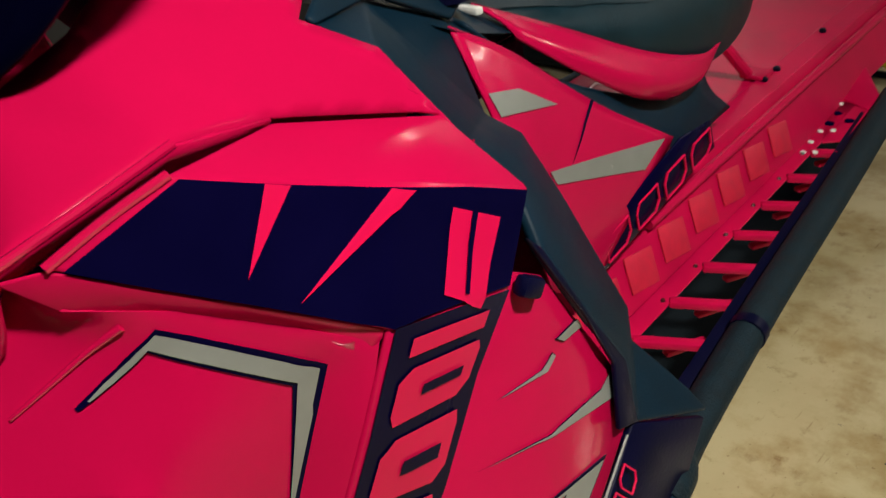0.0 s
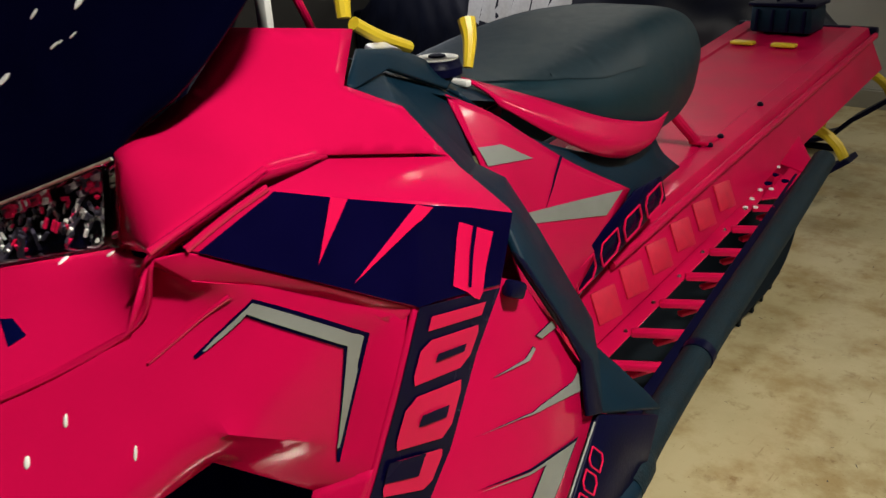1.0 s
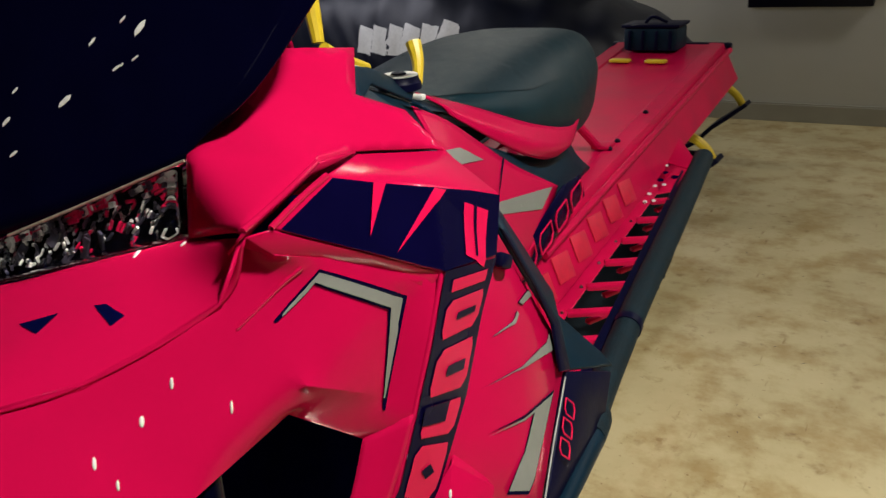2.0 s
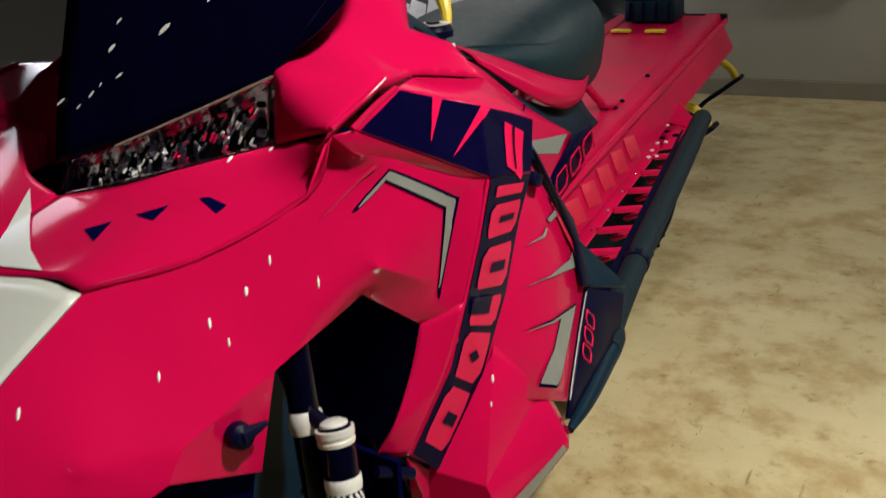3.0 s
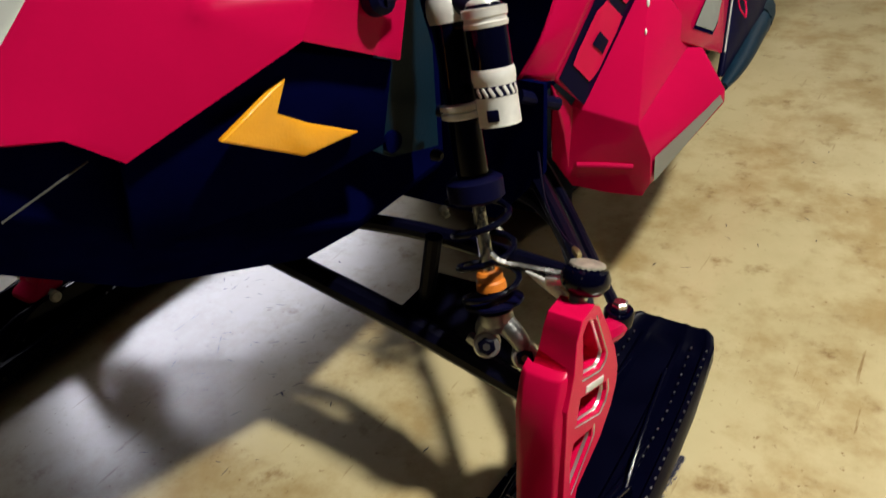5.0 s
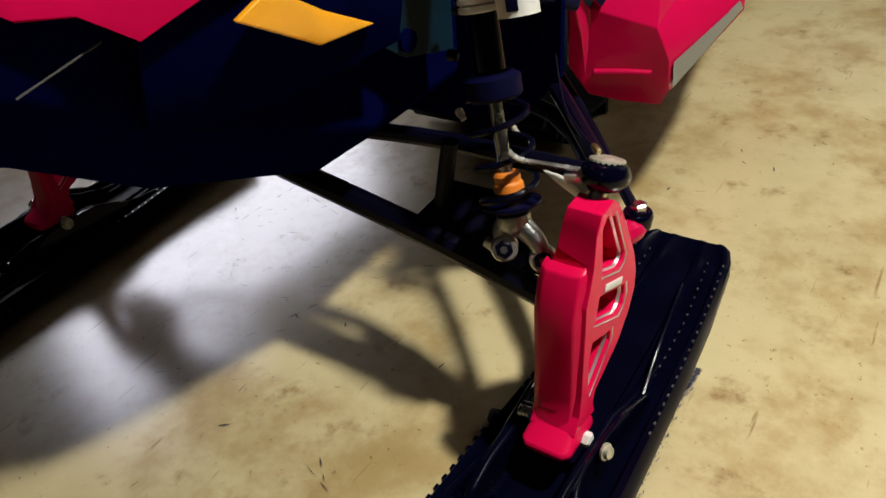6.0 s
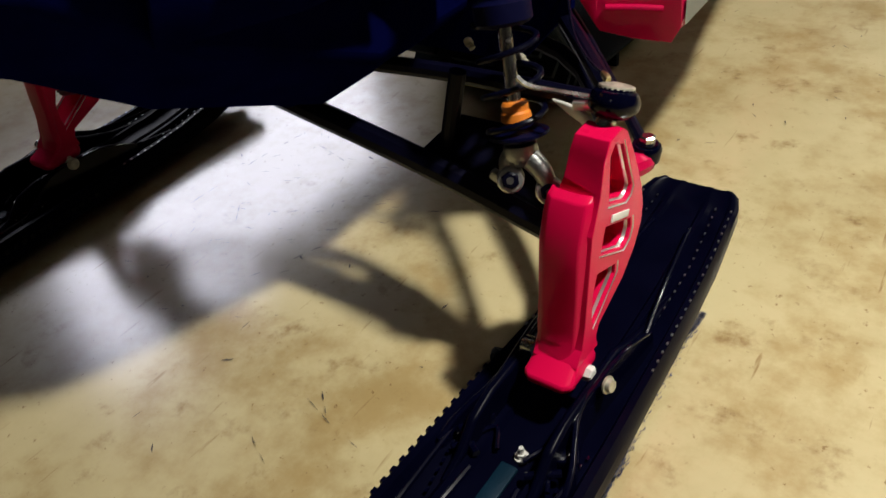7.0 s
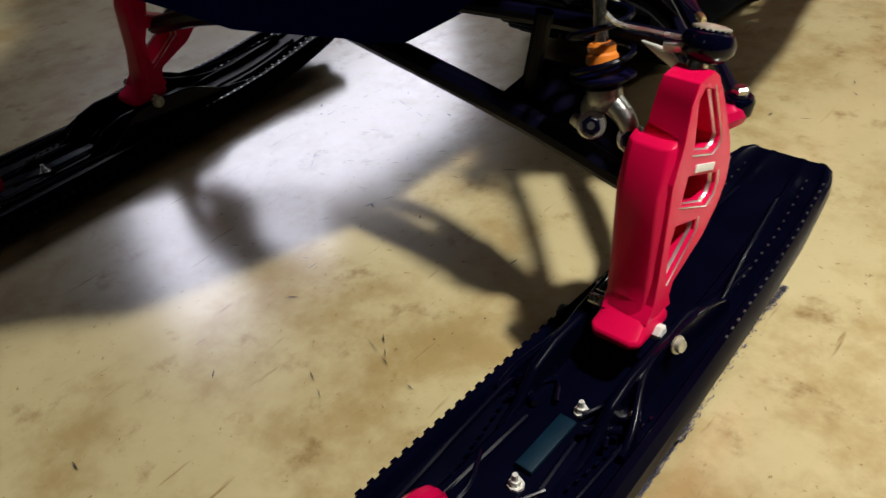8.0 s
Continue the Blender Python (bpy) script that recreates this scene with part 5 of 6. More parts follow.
for side, cx in ((1, 0.513), (-1, -0.510)):
    bm = bmesh.new()
    shape = [(-1.0, 0.000), (-0.93, 0.012), (-0.84, 0.012), (-0.78, 0.0), (-0.50, -0.004), (-0.42, 0.006), (-0.34, 0.006), (-0.28, -0.002), (0.28, -0.002), (0.34, 0.006), (0.42, 0.006), (0.50, -0.004), (0.78, 0.0), (0.84, 0.012), (0.93, 0.012), (1.0, 0.000)]
    ys = [0.455, 0.447, 0.426, 0.40, 0.37, 0.32, 0.24, 0.16, 0.08, 0.0, -0.1, -0.2, -0.3, -0.4, -0.48, -0.54, -0.58, -0.61, -0.635]
    rows = [[bm.verts.new((u * ski_half(y), y, ski_z(y) + dz * min(1, max(0.15, (0.45 - y) / 0.1)))) for u, dz in shape] for y in ys]
    under = [[bm.verts.new((u * ski_half(y), y, ski_z(y) - 0.022)) for u in (-1.0, -0.2, -0.12, 0.12, 0.2, 1.0)] for y in ys]
    for a, b in zip(rows, rows[1:]):
        for i in range(len(shape) - 1):
            bm.faces.new((a[i], a[i + 1], b[i + 1], b[i]))
    for row in under:
        for k in (2, 3):
            row[k].co.z = max(0.0, row[k].co.z - 0.018)
    for a, b in zip(under, under[1:]):
        for i in range(5):
            bm.faces.new((a[i], b[i], b[i + 1], a[i + 1]))
    for r, u in zip(zip(rows, rows[1:]), zip(under, under[1:])):
        bm.faces.new((r[0][0], r[1][0], u[1][0], u[0][0]))
        bm.faces.new((r[0][-1], u[0][-1], u[1][-1], r[1][-1]))
    for r, u in ((rows[0], under[0]), (rows[-1], under[-1])):
        bm.faces.new((*r, *u[::-1]))
    ski = part("ski", bm, SKI_BLACK, sled, "black plastic ski with ribs and a red handle loop", angle=30)
    ski.location = (cx, 0, 0) if side > 0 else (cx, 0.022, 0)
    # saddle walls either side of the spindle foot, stepping out towards the tip
    for k in (-1, 1):
        out = [(-0.15, 0.0), (-0.115, 0.012), (-0.085, 0.040), (-0.045, 0.050), (0.075, 0.050), (0.115, 0.030), (0.17, 0.012), (0.25, 0.0)]
        ob = part("saddle_wall", prism(out, (k * 0.047 - 0.006, 0, 0.040), (0, 1, 0), (0, 0, 1), 0.012), SKI_BLACK, ski)
        soften(ob, 0.004)
        line = spline([(k * 0.078, -0.110, 0.052), (k * 0.072, -0.078, 0.066), (k * 0.052, -0.024, 0.086), (k * 0.053, 0.028, 0.091), (k * 0.058, 0.09, 0.088), (k * 0.060, 0.15, 0.062)], 22)
        bm = bmesh.new()
        rails = [[bm.verts.new((p.x + dx2, p.y, z)) for p in line for z in (p.z if top else 0.036,)] for dx2, top in ((-0.006, False), (-0.0035, True), (0.0035, True), (0.006, False))]
        for p, q in zip(rails, rails[1:]):
            for i in range(len(line) - 1):
                bm.faces.new((p[i], p[i + 1], q[i + 1], q[i]))
        bm.faces.new([r[0] for r in rails])
        bm.faces.new([r[-1] for r in rails][::-1])
        soften(part("outer_wall", bm, SKI_EDGE, ski, angle=30), 0.0018, 0.0, 2)
        part("edge_rib", tube([(k * 0.058, 0.14, 0.064), (k * 0.040, 0.24, 0.058), (k * 0.026, 0.36, 0.066)], 0.0030, n=18, sides=8), SKI_EDGE, ski)
        bm = rounded_box((k * 0.056, -0.058, 0.048), (0.026, 0.030, 0.022), 0.004, Matrix.Rotation(k * 0.5, 4, "Z"), 2)
        part("boss", bm, SKI_EDGE, ski)
        for pts, r in (([(k * 0.030, -0.12, 0.046), (k * 0.040, -0.30, 0.046), (k * 0.030, -0.52, 0.095)], 0.004), ([(k * 0.073, -0.085, 0.052), (k * 0.071, -0.17, 0.052), (k * 0.066, -0.30, 0.052), (k * 0.055, -0.50, 0.088)], 0.0032),
                       ([(k * 0.040, -0.185, 0.048), (k * 0.022, -0.222, 0.048), (k * 0.020, -0.25, 0.048)], 0.0028), ([(k * 0.016, -0.085, 0.046), (k * 0.034, -0.062, 0.050), (k * 0.060, -0.110, 0.050)], 0.0030)):
            part("rib", tube(pts, r, n=16, sides=8), SKI_EDGE, ski)
        bm = bmesh.new()
        for j in range(34):
            y = -0.045 - 0.0135 * j
            if y > -0.5:
                box(bm, (k * (0.074 - 0.16 * min(0.25, -y - 0.045)), y, ski_z(y) + 0.003), (0.0024, 0.0056, 0.0030))
        tagged(part("grip_line", bm, SKI_EDGE, ski, "fine raised dashes on the ski", smooth=False), kind="stuff")
        bm = bmesh.new()
        y = 0.02 if k * side < 0 else -0.20
        while y > -0.5:
            box(bm, (k * ski_half(y), y, ski_z(y) - 0.003), (0.007, 0.008, 0.008))
            y -= 0.0165
        tagged(part("edge_teeth", bm, GLOSS_BLACK, ski, smooth=False), kind="stuff")
        bm = bmesh.new()
        for j in range(20):
            y = 0.412 - 0.0165 * j
            box(bm, (k * 0.052 * (1 - 0.15 * max(0, y - 0.3) / 0.1), y, ski_z(y) + 0.004), (0.0020, 0.0036, 0.0016))
            box(bm, (k * (ski_half(y) - 0.008), y, ski_z(y) + 0.011 * min(1, max(0.15, (0.45 - y) / 0.1)) + 0.002), (0.0022, 0.004, 0.002))
        tagged(part("textured_line", bm, CAST, ski, "fine beaded line on the ski", smooth=False), kind="stuff")
        part("cross_rib", tube([(k * 0.030, -0.105, 0.052), (k * 0.064, -0.085, 0.056)], 0.005, n=2, sides=8), SKI_EDGE, ski)
    part("pivot_bolt", turned((0.024, 0.026, 0.092), (0.045, 0.026, 0.092), [(0, 0.0095), (0.9, 0.0095), (1, 0.007)], 6), WHITE_LABEL, ski, "bright hexagon pivot bolt")
    part("pivot_bolt", turned((-0.046, 0.028, 0.098), (-0.030, 0.028, 0.098), [(0, 0.008), (0.1, 0.011), (1, 0.011)], 12), STEEL, ski)
    part("pivot_nut", turned((0.064, 0.020, 0.092), (0.071, 0.019, 0.0935), [(0, 0.0105), (0.3, 0.0105), (0.35, 0.008), (1, 0.007)], 14), ZINC, ski, "zinc-plated pivot nut")
    part("wear_insert", rounded_box((0.006, -0.135, 0.043), (0.021, 0.080, 0.006), 0.002), TEAL_BLACK, ski, "dull dark insert between two bolts")
    for y in (-0.077, -0.192):
        part("ski_bolt", turned((0.010, y, 0.038), (0.010, y, 0.056), [(0, 0.0088), (0.18, 0.0088), (0.19, 0.0056), (0.55, 0.0056), (0.56, 0.0036), (1, 0.0030)], 8), ALU_PALE, ski, "zinc-plated ski bolt on a washer")
    part("handle_loop", tube([(-0.030, -0.262, 0.055), (-0.022, -0.29, 0.095), (0.0, -0.40, 0.150), (0.0, -0.52, 0.175), (0.0, -0.61, 0.19)], 0.012, n=24, sides=10), RED, ski, "red moulded handle loop")
    part("loop_root", rounded_box((-0.004, -0.275, 0.062), (0.052, 0.03, 0.035), 0.010), RED, ski)

# ---- handlebar ----
part("steering_post", tube([(0, 0.50, 0.90), (0, 0.64, 1.10)], 0.018, n=4), DARK_STEEL, sled)
part("handlebar", tube([(-0.36, 0.80, 1.20), (-0.18, 0.70, 1.16), (0, 0.66, 1.13), (0.18, 0.70, 1.16), (0.36, 0.80, 1.20)], 0.011, n=24), DARK_STEEL, sled, "black handlebar")
part("throttle_cable", tube([(0.03, 0.70, 1.15), (0.075, 0.68, 1.09), (0.05, 0.72, 1.02), (0.02, 0.66, 0.96)], 0.006, n=16), RED, sled, "red cable")
part("console_tag", rounded_box((0.09, 0.815, 0.990), (0.085, 0.035, 0.030), 0.006, Matrix.Rotation(-0.5, 4, "Z")), WHITE_LABEL, sled, "white tag on the console")
part("skirt_tip", rounded_box((0.135, 0.93, 0.935), (0.034, 0.014, 0.010), 0.003), WHITE_LABEL, sled, "white tip of the seat skirt")
part("post_label", rounded_box((0.085, 0.62, 1.10), (0.022, 0.012, 0.09), 0.004), WHITE_LABEL, sled, "white tag")
part("lanyard_clip", tube([(0.105, 0.985, 0.945), (0.098, 1.0, 0.985), (0.085, 1.01, 1.015)], 0.012, n=8, ends=(0.008, 0.015)), YELLOW, sled, "yellow key clip")
part("lanyard", tube([(0.06, 0.79, 1.038), (0.058, 0.84, 1.012), (0.050, 0.91, 0.985)], 0.010, n=10), YELLOW, sled, "yellow lanyard")
part("key_tag", tube([(0.075, 0.76, 1.050), (0.068, 0.765, 1.080), (0.060, 0.77, 1.115)], 0.012, n=6, ends=(0.010, 0.014)), YELLOW, sled, "yellow plastic key tag")

# ---- the black snowmobile parked across behind ----
other = thing("snowmobile", (0, 0, 0), "black snowmobile under a dark cloth cover with white lettering bars", "snowmobile")
shell = []
for x, w, lo, hi in ((-0.05, 0.16, 0.50, 0.66), (-0.25, 0.34, 0.42, 0.78), (-0.60, 0.50, 0.36, 0.92), (-1.0, 0.52, 0.36, 1.02), (-1.35, 0.47, 0.37, 1.02), (-1.6, 0.42, 0.36, 0.98), (-1.95, 0.36, 0.34, 0.96), (-2.3, 0.30, 0.34, 0.86), (-2.5, 0.26, 0.34, 0.70)):
    shell.append([(x, 3.45 - w, lo), (x, 3.45 - w * 1.05, (lo + hi) / 2), (x, 3.45 - w * 0.8, hi - 0.06), (x, 3.45, hi), (x, 3.45 + w * 0.8, hi - 0.06), (x, 3.45 + w * 1.05, (lo + hi) / 2), (x, 3.45 + w, lo)])
bm = loft(shell, 60, 90)
for v in bm.verts:
    # hanging folds of the cloth
    x, z = v.co.x, v.co.z
    fold = math.sin(34 * x + 5 * math.sin(7 * z + 3 * x)) + 0.6 * math.sin(61 * x - 16 * z)
    v.co.y += 0.012 * fold * max(0.0, 1.05 - z) * (1 if v.co.y > 3.45 else -1)
    v.co.z += 0.010 * math.sin(23 * x + 9 * v.co.y)
hood2 = soften(part("cover", bm, COVER, other, "loose black fabric cover with folds", angle=80), 0.0, 0.004)
part("windscreen", loft([[(-0.55, 3.15, 0.93), (-0.50, 3.45, 0.96), (-0.55, 3.75, 0.93)], [(-0.85, 3.12, 1.16), (-0.80, 3.45, 1.20), (-0.85, 3.78, 1.16)], [(-1.0, 3.2, 1.30), (-0.95, 3.45, 1.34), (-1.0, 3.7, 1.30)]], 14, 12), COVER, other, angle=60)
part("tunnel", rounded_box((-1.95, 3.45, 0.52), (1.3, 0.42, 0.22), 0.02), BLACK, other)
part("track", rounded_box((-1.75, 3.45, 0.22), (1.6, 0.38, 0.40), 0.10, None, 4), RUBBER, other)
part("belly_pan", rounded_box((-0.75, 3.45, 0.40), (1.2, 0.5, 0.26), 0.05, None, 3), SHADOWED, other)
for y in (2.95, 3.97):
    ski2 = part("ski", loft([[(0.20, y - 0.05, 0.285), (0.20, y + 0.05, 0.285)], [(0.05, y - 0.08, 0.17), (0.05, y + 0.08, 0.17)], [(-0.15, y - 0.09, 0.045), (-0.15, y + 0.09, 0.045)], [(-0.85, y - 0.08, 0.045), (-0.85, y + 0.08, 0.045)]], 8, 24), BLACK, other, "black plastic ski with a yellow handle loop", angle=60)
    soften(ski2, 0.003, 0.02)
    ski2.location.x = 0.0 if y < 3.5 else -0.11
    part("handle_loop", tube([(0.172, y, 0.275), (0.13, y, 0.335), (0.06, y, 0.372), (-0.026, y, 0.338), (-0.08, y, 0.24), (-0.12, y, 0.06)], 0.019, n=24), YELLOW, ski2, "yellow handle loop")
    part("keel", rounded_box((-0.4, y, 0.014), (0.8, 0.03, 0.028), 0.006), DARK_STEEL, ski2)
    part("leg", tube([(-0.50, y, 0.06), (-0.52, y + (3.45 - y) * 0.08, 0.38)], 0.025, n=4), DARK_STEEL, other)
    part("arm", tube([(-0.52, y + (3.45 - y) * 0.05, 0.30), (-0.60, 3.45 + (y - 3.45) * 0.4, 0.42)], 0.014, n=4), DARK_STEEL, other)

DROPS = [(0.334, 0.183, 0.824), (0.329, 0.147, 0.801), (0.313, 0.103, 0.781), (0.294, 0.038, 0.746), (0.215, -0.068, 0.741), (0.336, 0.108, 0.761), (0.384, 0.209, 0.793), (0.262, 0.285, 0.917), (0.215, 0.262, 0.908)]
SIDE_DROPS = [(0.479, 0.437, 0.564), (0.495, 0.420, 0.535), (0.432, 0.395, 0.640)]

# ---- graphics on the red snowmobile ----
for side in (1, -1):
    lie = lambda name, pts, tree, mat, owner, lift=0.002, fine=0.012, label="", faces=None: vinyl(name, both(pts, side), tree, mat, owner, lift, (side * 1.5, -0.6, 1.4), fine, label, faces)  # noqa: E731
    on_panel, on_cheek = tree_of(panels[side]), tree_of(*cheeks[side])
    on_tank = tree_of(tank[side])
    pan = panels[side]
    # black field with two red spikes
    lie("black_field", [(0.389, 0.296, 0.946), (0.398, 0.370, 0.977), (0.412, 0.430, 0.955), (0.430, 0.507, 0.929), (0.436, 0.580, 0.904), (0.4405, 0.643, 0.879), (0.412, 0.345, 0.917), (0.428, 0.381, 0.896), (0.452, 0.440, 0.861), (0.461, 0.466, 0.847), (0.459, 0.530, 0.832), (0.457, 0.597, 0.816)], on_panel, DECAL_BLACK, pan, 0.002, label="black vinyl field",
        faces=[(0, 1, 6), (1, 2, 7, 6), (2, 3, 8, 7), (3, 4, 9, 8), (4, 5, 10, 9), (5, 11, 10)])
    lie("spike", [(0.409, 0.418, 0.959), (0.413, 0.434, 0.953), (0.422, 0.386, 0.910)], on_panel, RED_VINYL, pan, 0.005)
    lie("spike", [(0.430, 0.504, 0.929), (0.432, 0.524, 0.921), (0.435, 0.411, 0.884)], on_panel, RED_VINYL, pan, 0.005)
    # black strip and plain red blocks in place of the lettering
    FRONT = [(0.461, 0.468, 0.846), (0.458, 0.440, 0.775), (0.447, 0.410, 0.690), (0.437, 0.379, 0.610), (0.410, 0.307, 0.506)]
    REAR = [(0.457, 0.596, 0.814), (0.455, 0.556, 0.752), (0.452, 0.510, 0.655), (0.447, 0.440, 0.560), (0.425, 0.341, 0.460)]
    for k in range(4):
        lie("black_strip", [FRONT[k], REAR[k], REAR[k + 1], FRONT[k + 1]], on_panel, DECAL_BLACK, pan, 0.002)

    def across(s, u):
        k = min(int(s), 3)
        a = Vector(FRONT[k]).lerp(Vector(FRONT[k + 1]), s - k)
        b = Vector(REAR[k]).lerp(Vector(REAR[k + 1]), s - k)
        return tuple(a.lerp(b, u))

    def block(s0, s1, u0=0.2, u1=0.84, cut=0.14):
        d = (s1 - s0) * 0.2
        return [across(s0, u0 + cut), across(s0, u1 - cut * 0.4), across(s0 + d, u1), across(s1 - d, u1), across(s1, u1 - cut), across(s1, u0 + cut * 0.4), across(s1 - d, u0), across(s0 + d, u0)]

    lie("lettering_block", [(0.4345, 0.556, 0.896), (0.442, 0.603, 0.871), (0.459, 0.558, 0.816), (0.4515, 0.520, 0.843)], on_panel, RED_VINYL, pan, 0.0035)
    lie("lettering_slot", [(0.4370, 0.575, 0.889), (0.4383, 0.580, 0.886), (0.4553, 0.545, 0.8325), (0.4546, 0.541, 0.835)], on_panel, DECAL_BLACK, pan, 0.005)
    lie("lettering_block", [across(0.16, 0.16), across(0.16, 0.84), across(0.36, 0.84), across(0.36, 0.16)], on_panel, RED_VINYL, pan, 0.0035)
    for s0, s1, wide in ((0.50, 1.08, 0.20), (1.22, 1.82, 0.22), (1.95, 2.36, 0.0), (2.46, 3.10, 0.30), (3.20, 3.82, 0.20)):
        lie("lettering_block", block(s0, s1, 0.13, 0.88, 0.10), on_panel, RED_VINYL, pan, 0.0035)
        mid, h = (s0 + s1) / 2, (s1 - s0) * wide / 2
        if wide == 0.30:
            lie("lettering_slot", [across(mid - h, 0.505), across(mid, 0.66), across(mid + h, 0.505), across(mid, 0.35)], on_panel, DECAL_BLACK, pan, 0.005)
        elif wide:
            lie("lettering_slot", [across(mid - h, 0.36), across(mid - h, 0.74), across(mid + h, 0.74), across(mid + h, 0.36)], on_panel, DECAL_BLACK, pan, 0.005)
        else:
            lie("lettering_slot", [across(s0 - 0.01, 0.10), across(s0 - 0.01, 0.60), across(s1 - 0.17, 0.60), across(s1 - 0.17, 0.10)], on_panel, DECAL_BLACK, pan, 0.005)
    # silver chevron
    RIBBON = [(0, 1, 5, 4), (1, 2, 6, 5), (2, 3, 7, 6)]
    lie("chevron_edge", [(0.358, 0.293, 0.846), (0.390, 0.337, 0.892), (0.436, 0.428, 0.830), (0.424, 0.384, 0.702), (0.360, 0.294, 0.844), (0.4035, 0.322, 0.8785), (0.4265, 0.402, 0.8215), (0.422, 0.382, 0.704)], on_cheek, DECAL_BLACK, cheeks[side][0], 0.0015, faces=RIBBON)
    lie("chevron", [(0.364, 0.299, 0.851), (0.392, 0.335, 0.889), (0.433, 0.423, 0.828), (0.424, 0.386, 0.718), (0.365, 0.300, 0.850), (0.402, 0.324, 0.8805), (0.428, 0.405, 0.8235), (0.4225, 0.384, 0.719)], on_cheek, SILVER, cheeks[side][0], 0.003, faces=RIBBON)
    # silver flashes on the lower side panel
    low = lowers[side][0]
    for pts, faces in (([(0.443, 0.685, 0.709), (0.448, 0.719, 0.717), (0.450, 0.723, 0.704), (0.445, 0.696, 0.701)], None),
                       ([(0.449, 0.590, 0.701), (0.448, 0.651, 0.695), (0.446, 0.672, 0.701), (0.447, 0.677, 0.696), (0.450, 0.658, 0.690)], [(0, 1, 4), (1, 2, 3, 4)]),
                       ([(0.453, 0.559, 0.644), (0.466, 0.745, 0.621), (0.464, 0.770, 0.627), (0.467, 0.766, 0.599), (0.465, 0.624, 0.636)], [(0, 1, 4), (1, 2, 3), (1, 3, 4)]),
                       ([(0.464, 0.541, 0.582), (0.475, 0.729, 0.544), (0.497, 0.588, 0.474), (0.492, 0.552, 0.495), (0.478, 0.653, 0.556)], [(0, 1, 4), (1, 2, 3, 4)])):
        mid = sum((Vector(p) for p in pts), Vector()) / len(pts)
        lie("flash_edge", [tuple(mid + (Vector(p) - mid) * 1.08) for p in pts], tree_of(low), DECAL_BLACK, low, 0.0014, faces=faces)
        lie("flash", pts, tree_of(low), SILVER, low, 0.0028, faces=faces)
    lie("fender_flash", [(0.531, 0.527, 0.412), (0.531, 0.538, 0.399), (0.4955, 0.394, 0.344), (0.4985, 0.386, 0.383)], tree_of(lowers[side][1]), SILVER, lowers[side][1], 0.0025)
    # silver flashes on the tank panel, and a dark seam
    lie("flash", [(0.240, 0.834, 0.872), (0.239, 0.889, 0.863), (0.240, 0.966, 0.822), (0.255, 0.842, 0.846)], on_tank, SILVER, tank[side], 0.002)
    lie("flash", [(0.268, 0.913, 0.756), (0.256, 1.219, 0.699), (0.261, 1.156, 0.672), (0.270, 0.926, 0.735)], on_tank, SILVER, tank[side], 0.002)
    lie("seam", [(0.228, 1.055, 0.803), (0.230, 1.060, 0.798), (0.246, 1.023, 0.780), (0.264, 0.962, 0.741), (0.246, 1.017, 0.782)], on_tank, DECAL_BLACK, tank[side], 0.002)
    # black clip by the strip's rear edge
    part("panel_clip", rounded_box((side * 0.446, 0.640, 0.790), (0.016, 0.030, 0.020), 0.005, Matrix.Rotation(-0.5, 4, "X")), BLACK, sled, "black rubber panel clip")
    # red outlined cells on the plates below the seat and at the foot guard
    for k in range(4):
        u0, u1 = 0.10 + 0.225 * k, 0.10 + 0.225 * k + 0.17
        at = lambda u, v: Vector((0.2695, 1.015, 0.573)).lerp(Vector((0.2625, 1.385, 0.655)), u) + v * Vector((0.0, -0.010, 0.028))  # noqa: E731
        ring = both([tuple(at(u, v)) for u, v in ((u0, -0.7), (u0, 0.3), (u0 + 0.03, 0.85), (u1, 0.85), (u1, -0.2), (u1 - 0.04, -0.7), (u0, -0.7))], side)
        bm = bmesh.new()
        for a, b in zip(ring, ring[1:]):
            rod(a, b, 0.0022, 6, bm)
        part("outline", bm, RED_VINYL, sled, "red outline on the black plate")
        at2 = lambda u, v: Vector((0.4785, 0.772, 0.522)).lerp(Vector((0.510, 0.655, 0.447)), u) + v * Vector((0.004, 0.010, -0.012))  # noqa: E731
        ring = both([tuple(at2(u, v) + Vector((0.006, 0, 0.002))) for u, v in ((u0, -0.8), (u0, 0.6), (u0 + 0.06, 1.0), (u1, 1.0), (u1, -0.4), (u1 - 0.05, -0.8), (u0, -0.8))], side)
        if k < 3:
            bm = bmesh.new()
            for a, b in zip(ring, ring[1:]):
                rod(a, b, 0.0014, 6, bm)
            part("outline", bm, RED_VINYL, sled)
    # three slots in the hood's centre
    for pts in ([(0.121, 0.111, 0.854), (0.146, 0.132, 0.860), (0.154, 0.097, 0.850)], [(0.167, 0.149, 0.865), (0.198, 0.173, 0.874), (0.200, 0.144, 0.866)], [(0.227, 0.192, 0.882), (0.238, 0.198, 0.885), (0.269, 0.191, 0.890), (0.266, 0.176, 0.885)]):
        lie("slot", pts, tree_of(*[o for o in sled.children if o.name.startswith("hood_centre")]), SHADOWED, sled, 0.001, label="dark vent slot")

# white point of the nose plate running up into the red hood
centre = tree_of(*[o for o in sled.children if o.name.startswith("hood_centre")])
vinyl("nose_point", [(0.134, 0.043, 0.831), (0.081, 0.068, 0.837), (-0.051, 0.164, 0.865), (0.016, 0.070, 0.834), (0.030, 0.036, 0.824)], centre, WHITE_PLASTIC, sled, 0.0025, (0.3, -1.0, 2.0), 0.02, "white pointed graphic")

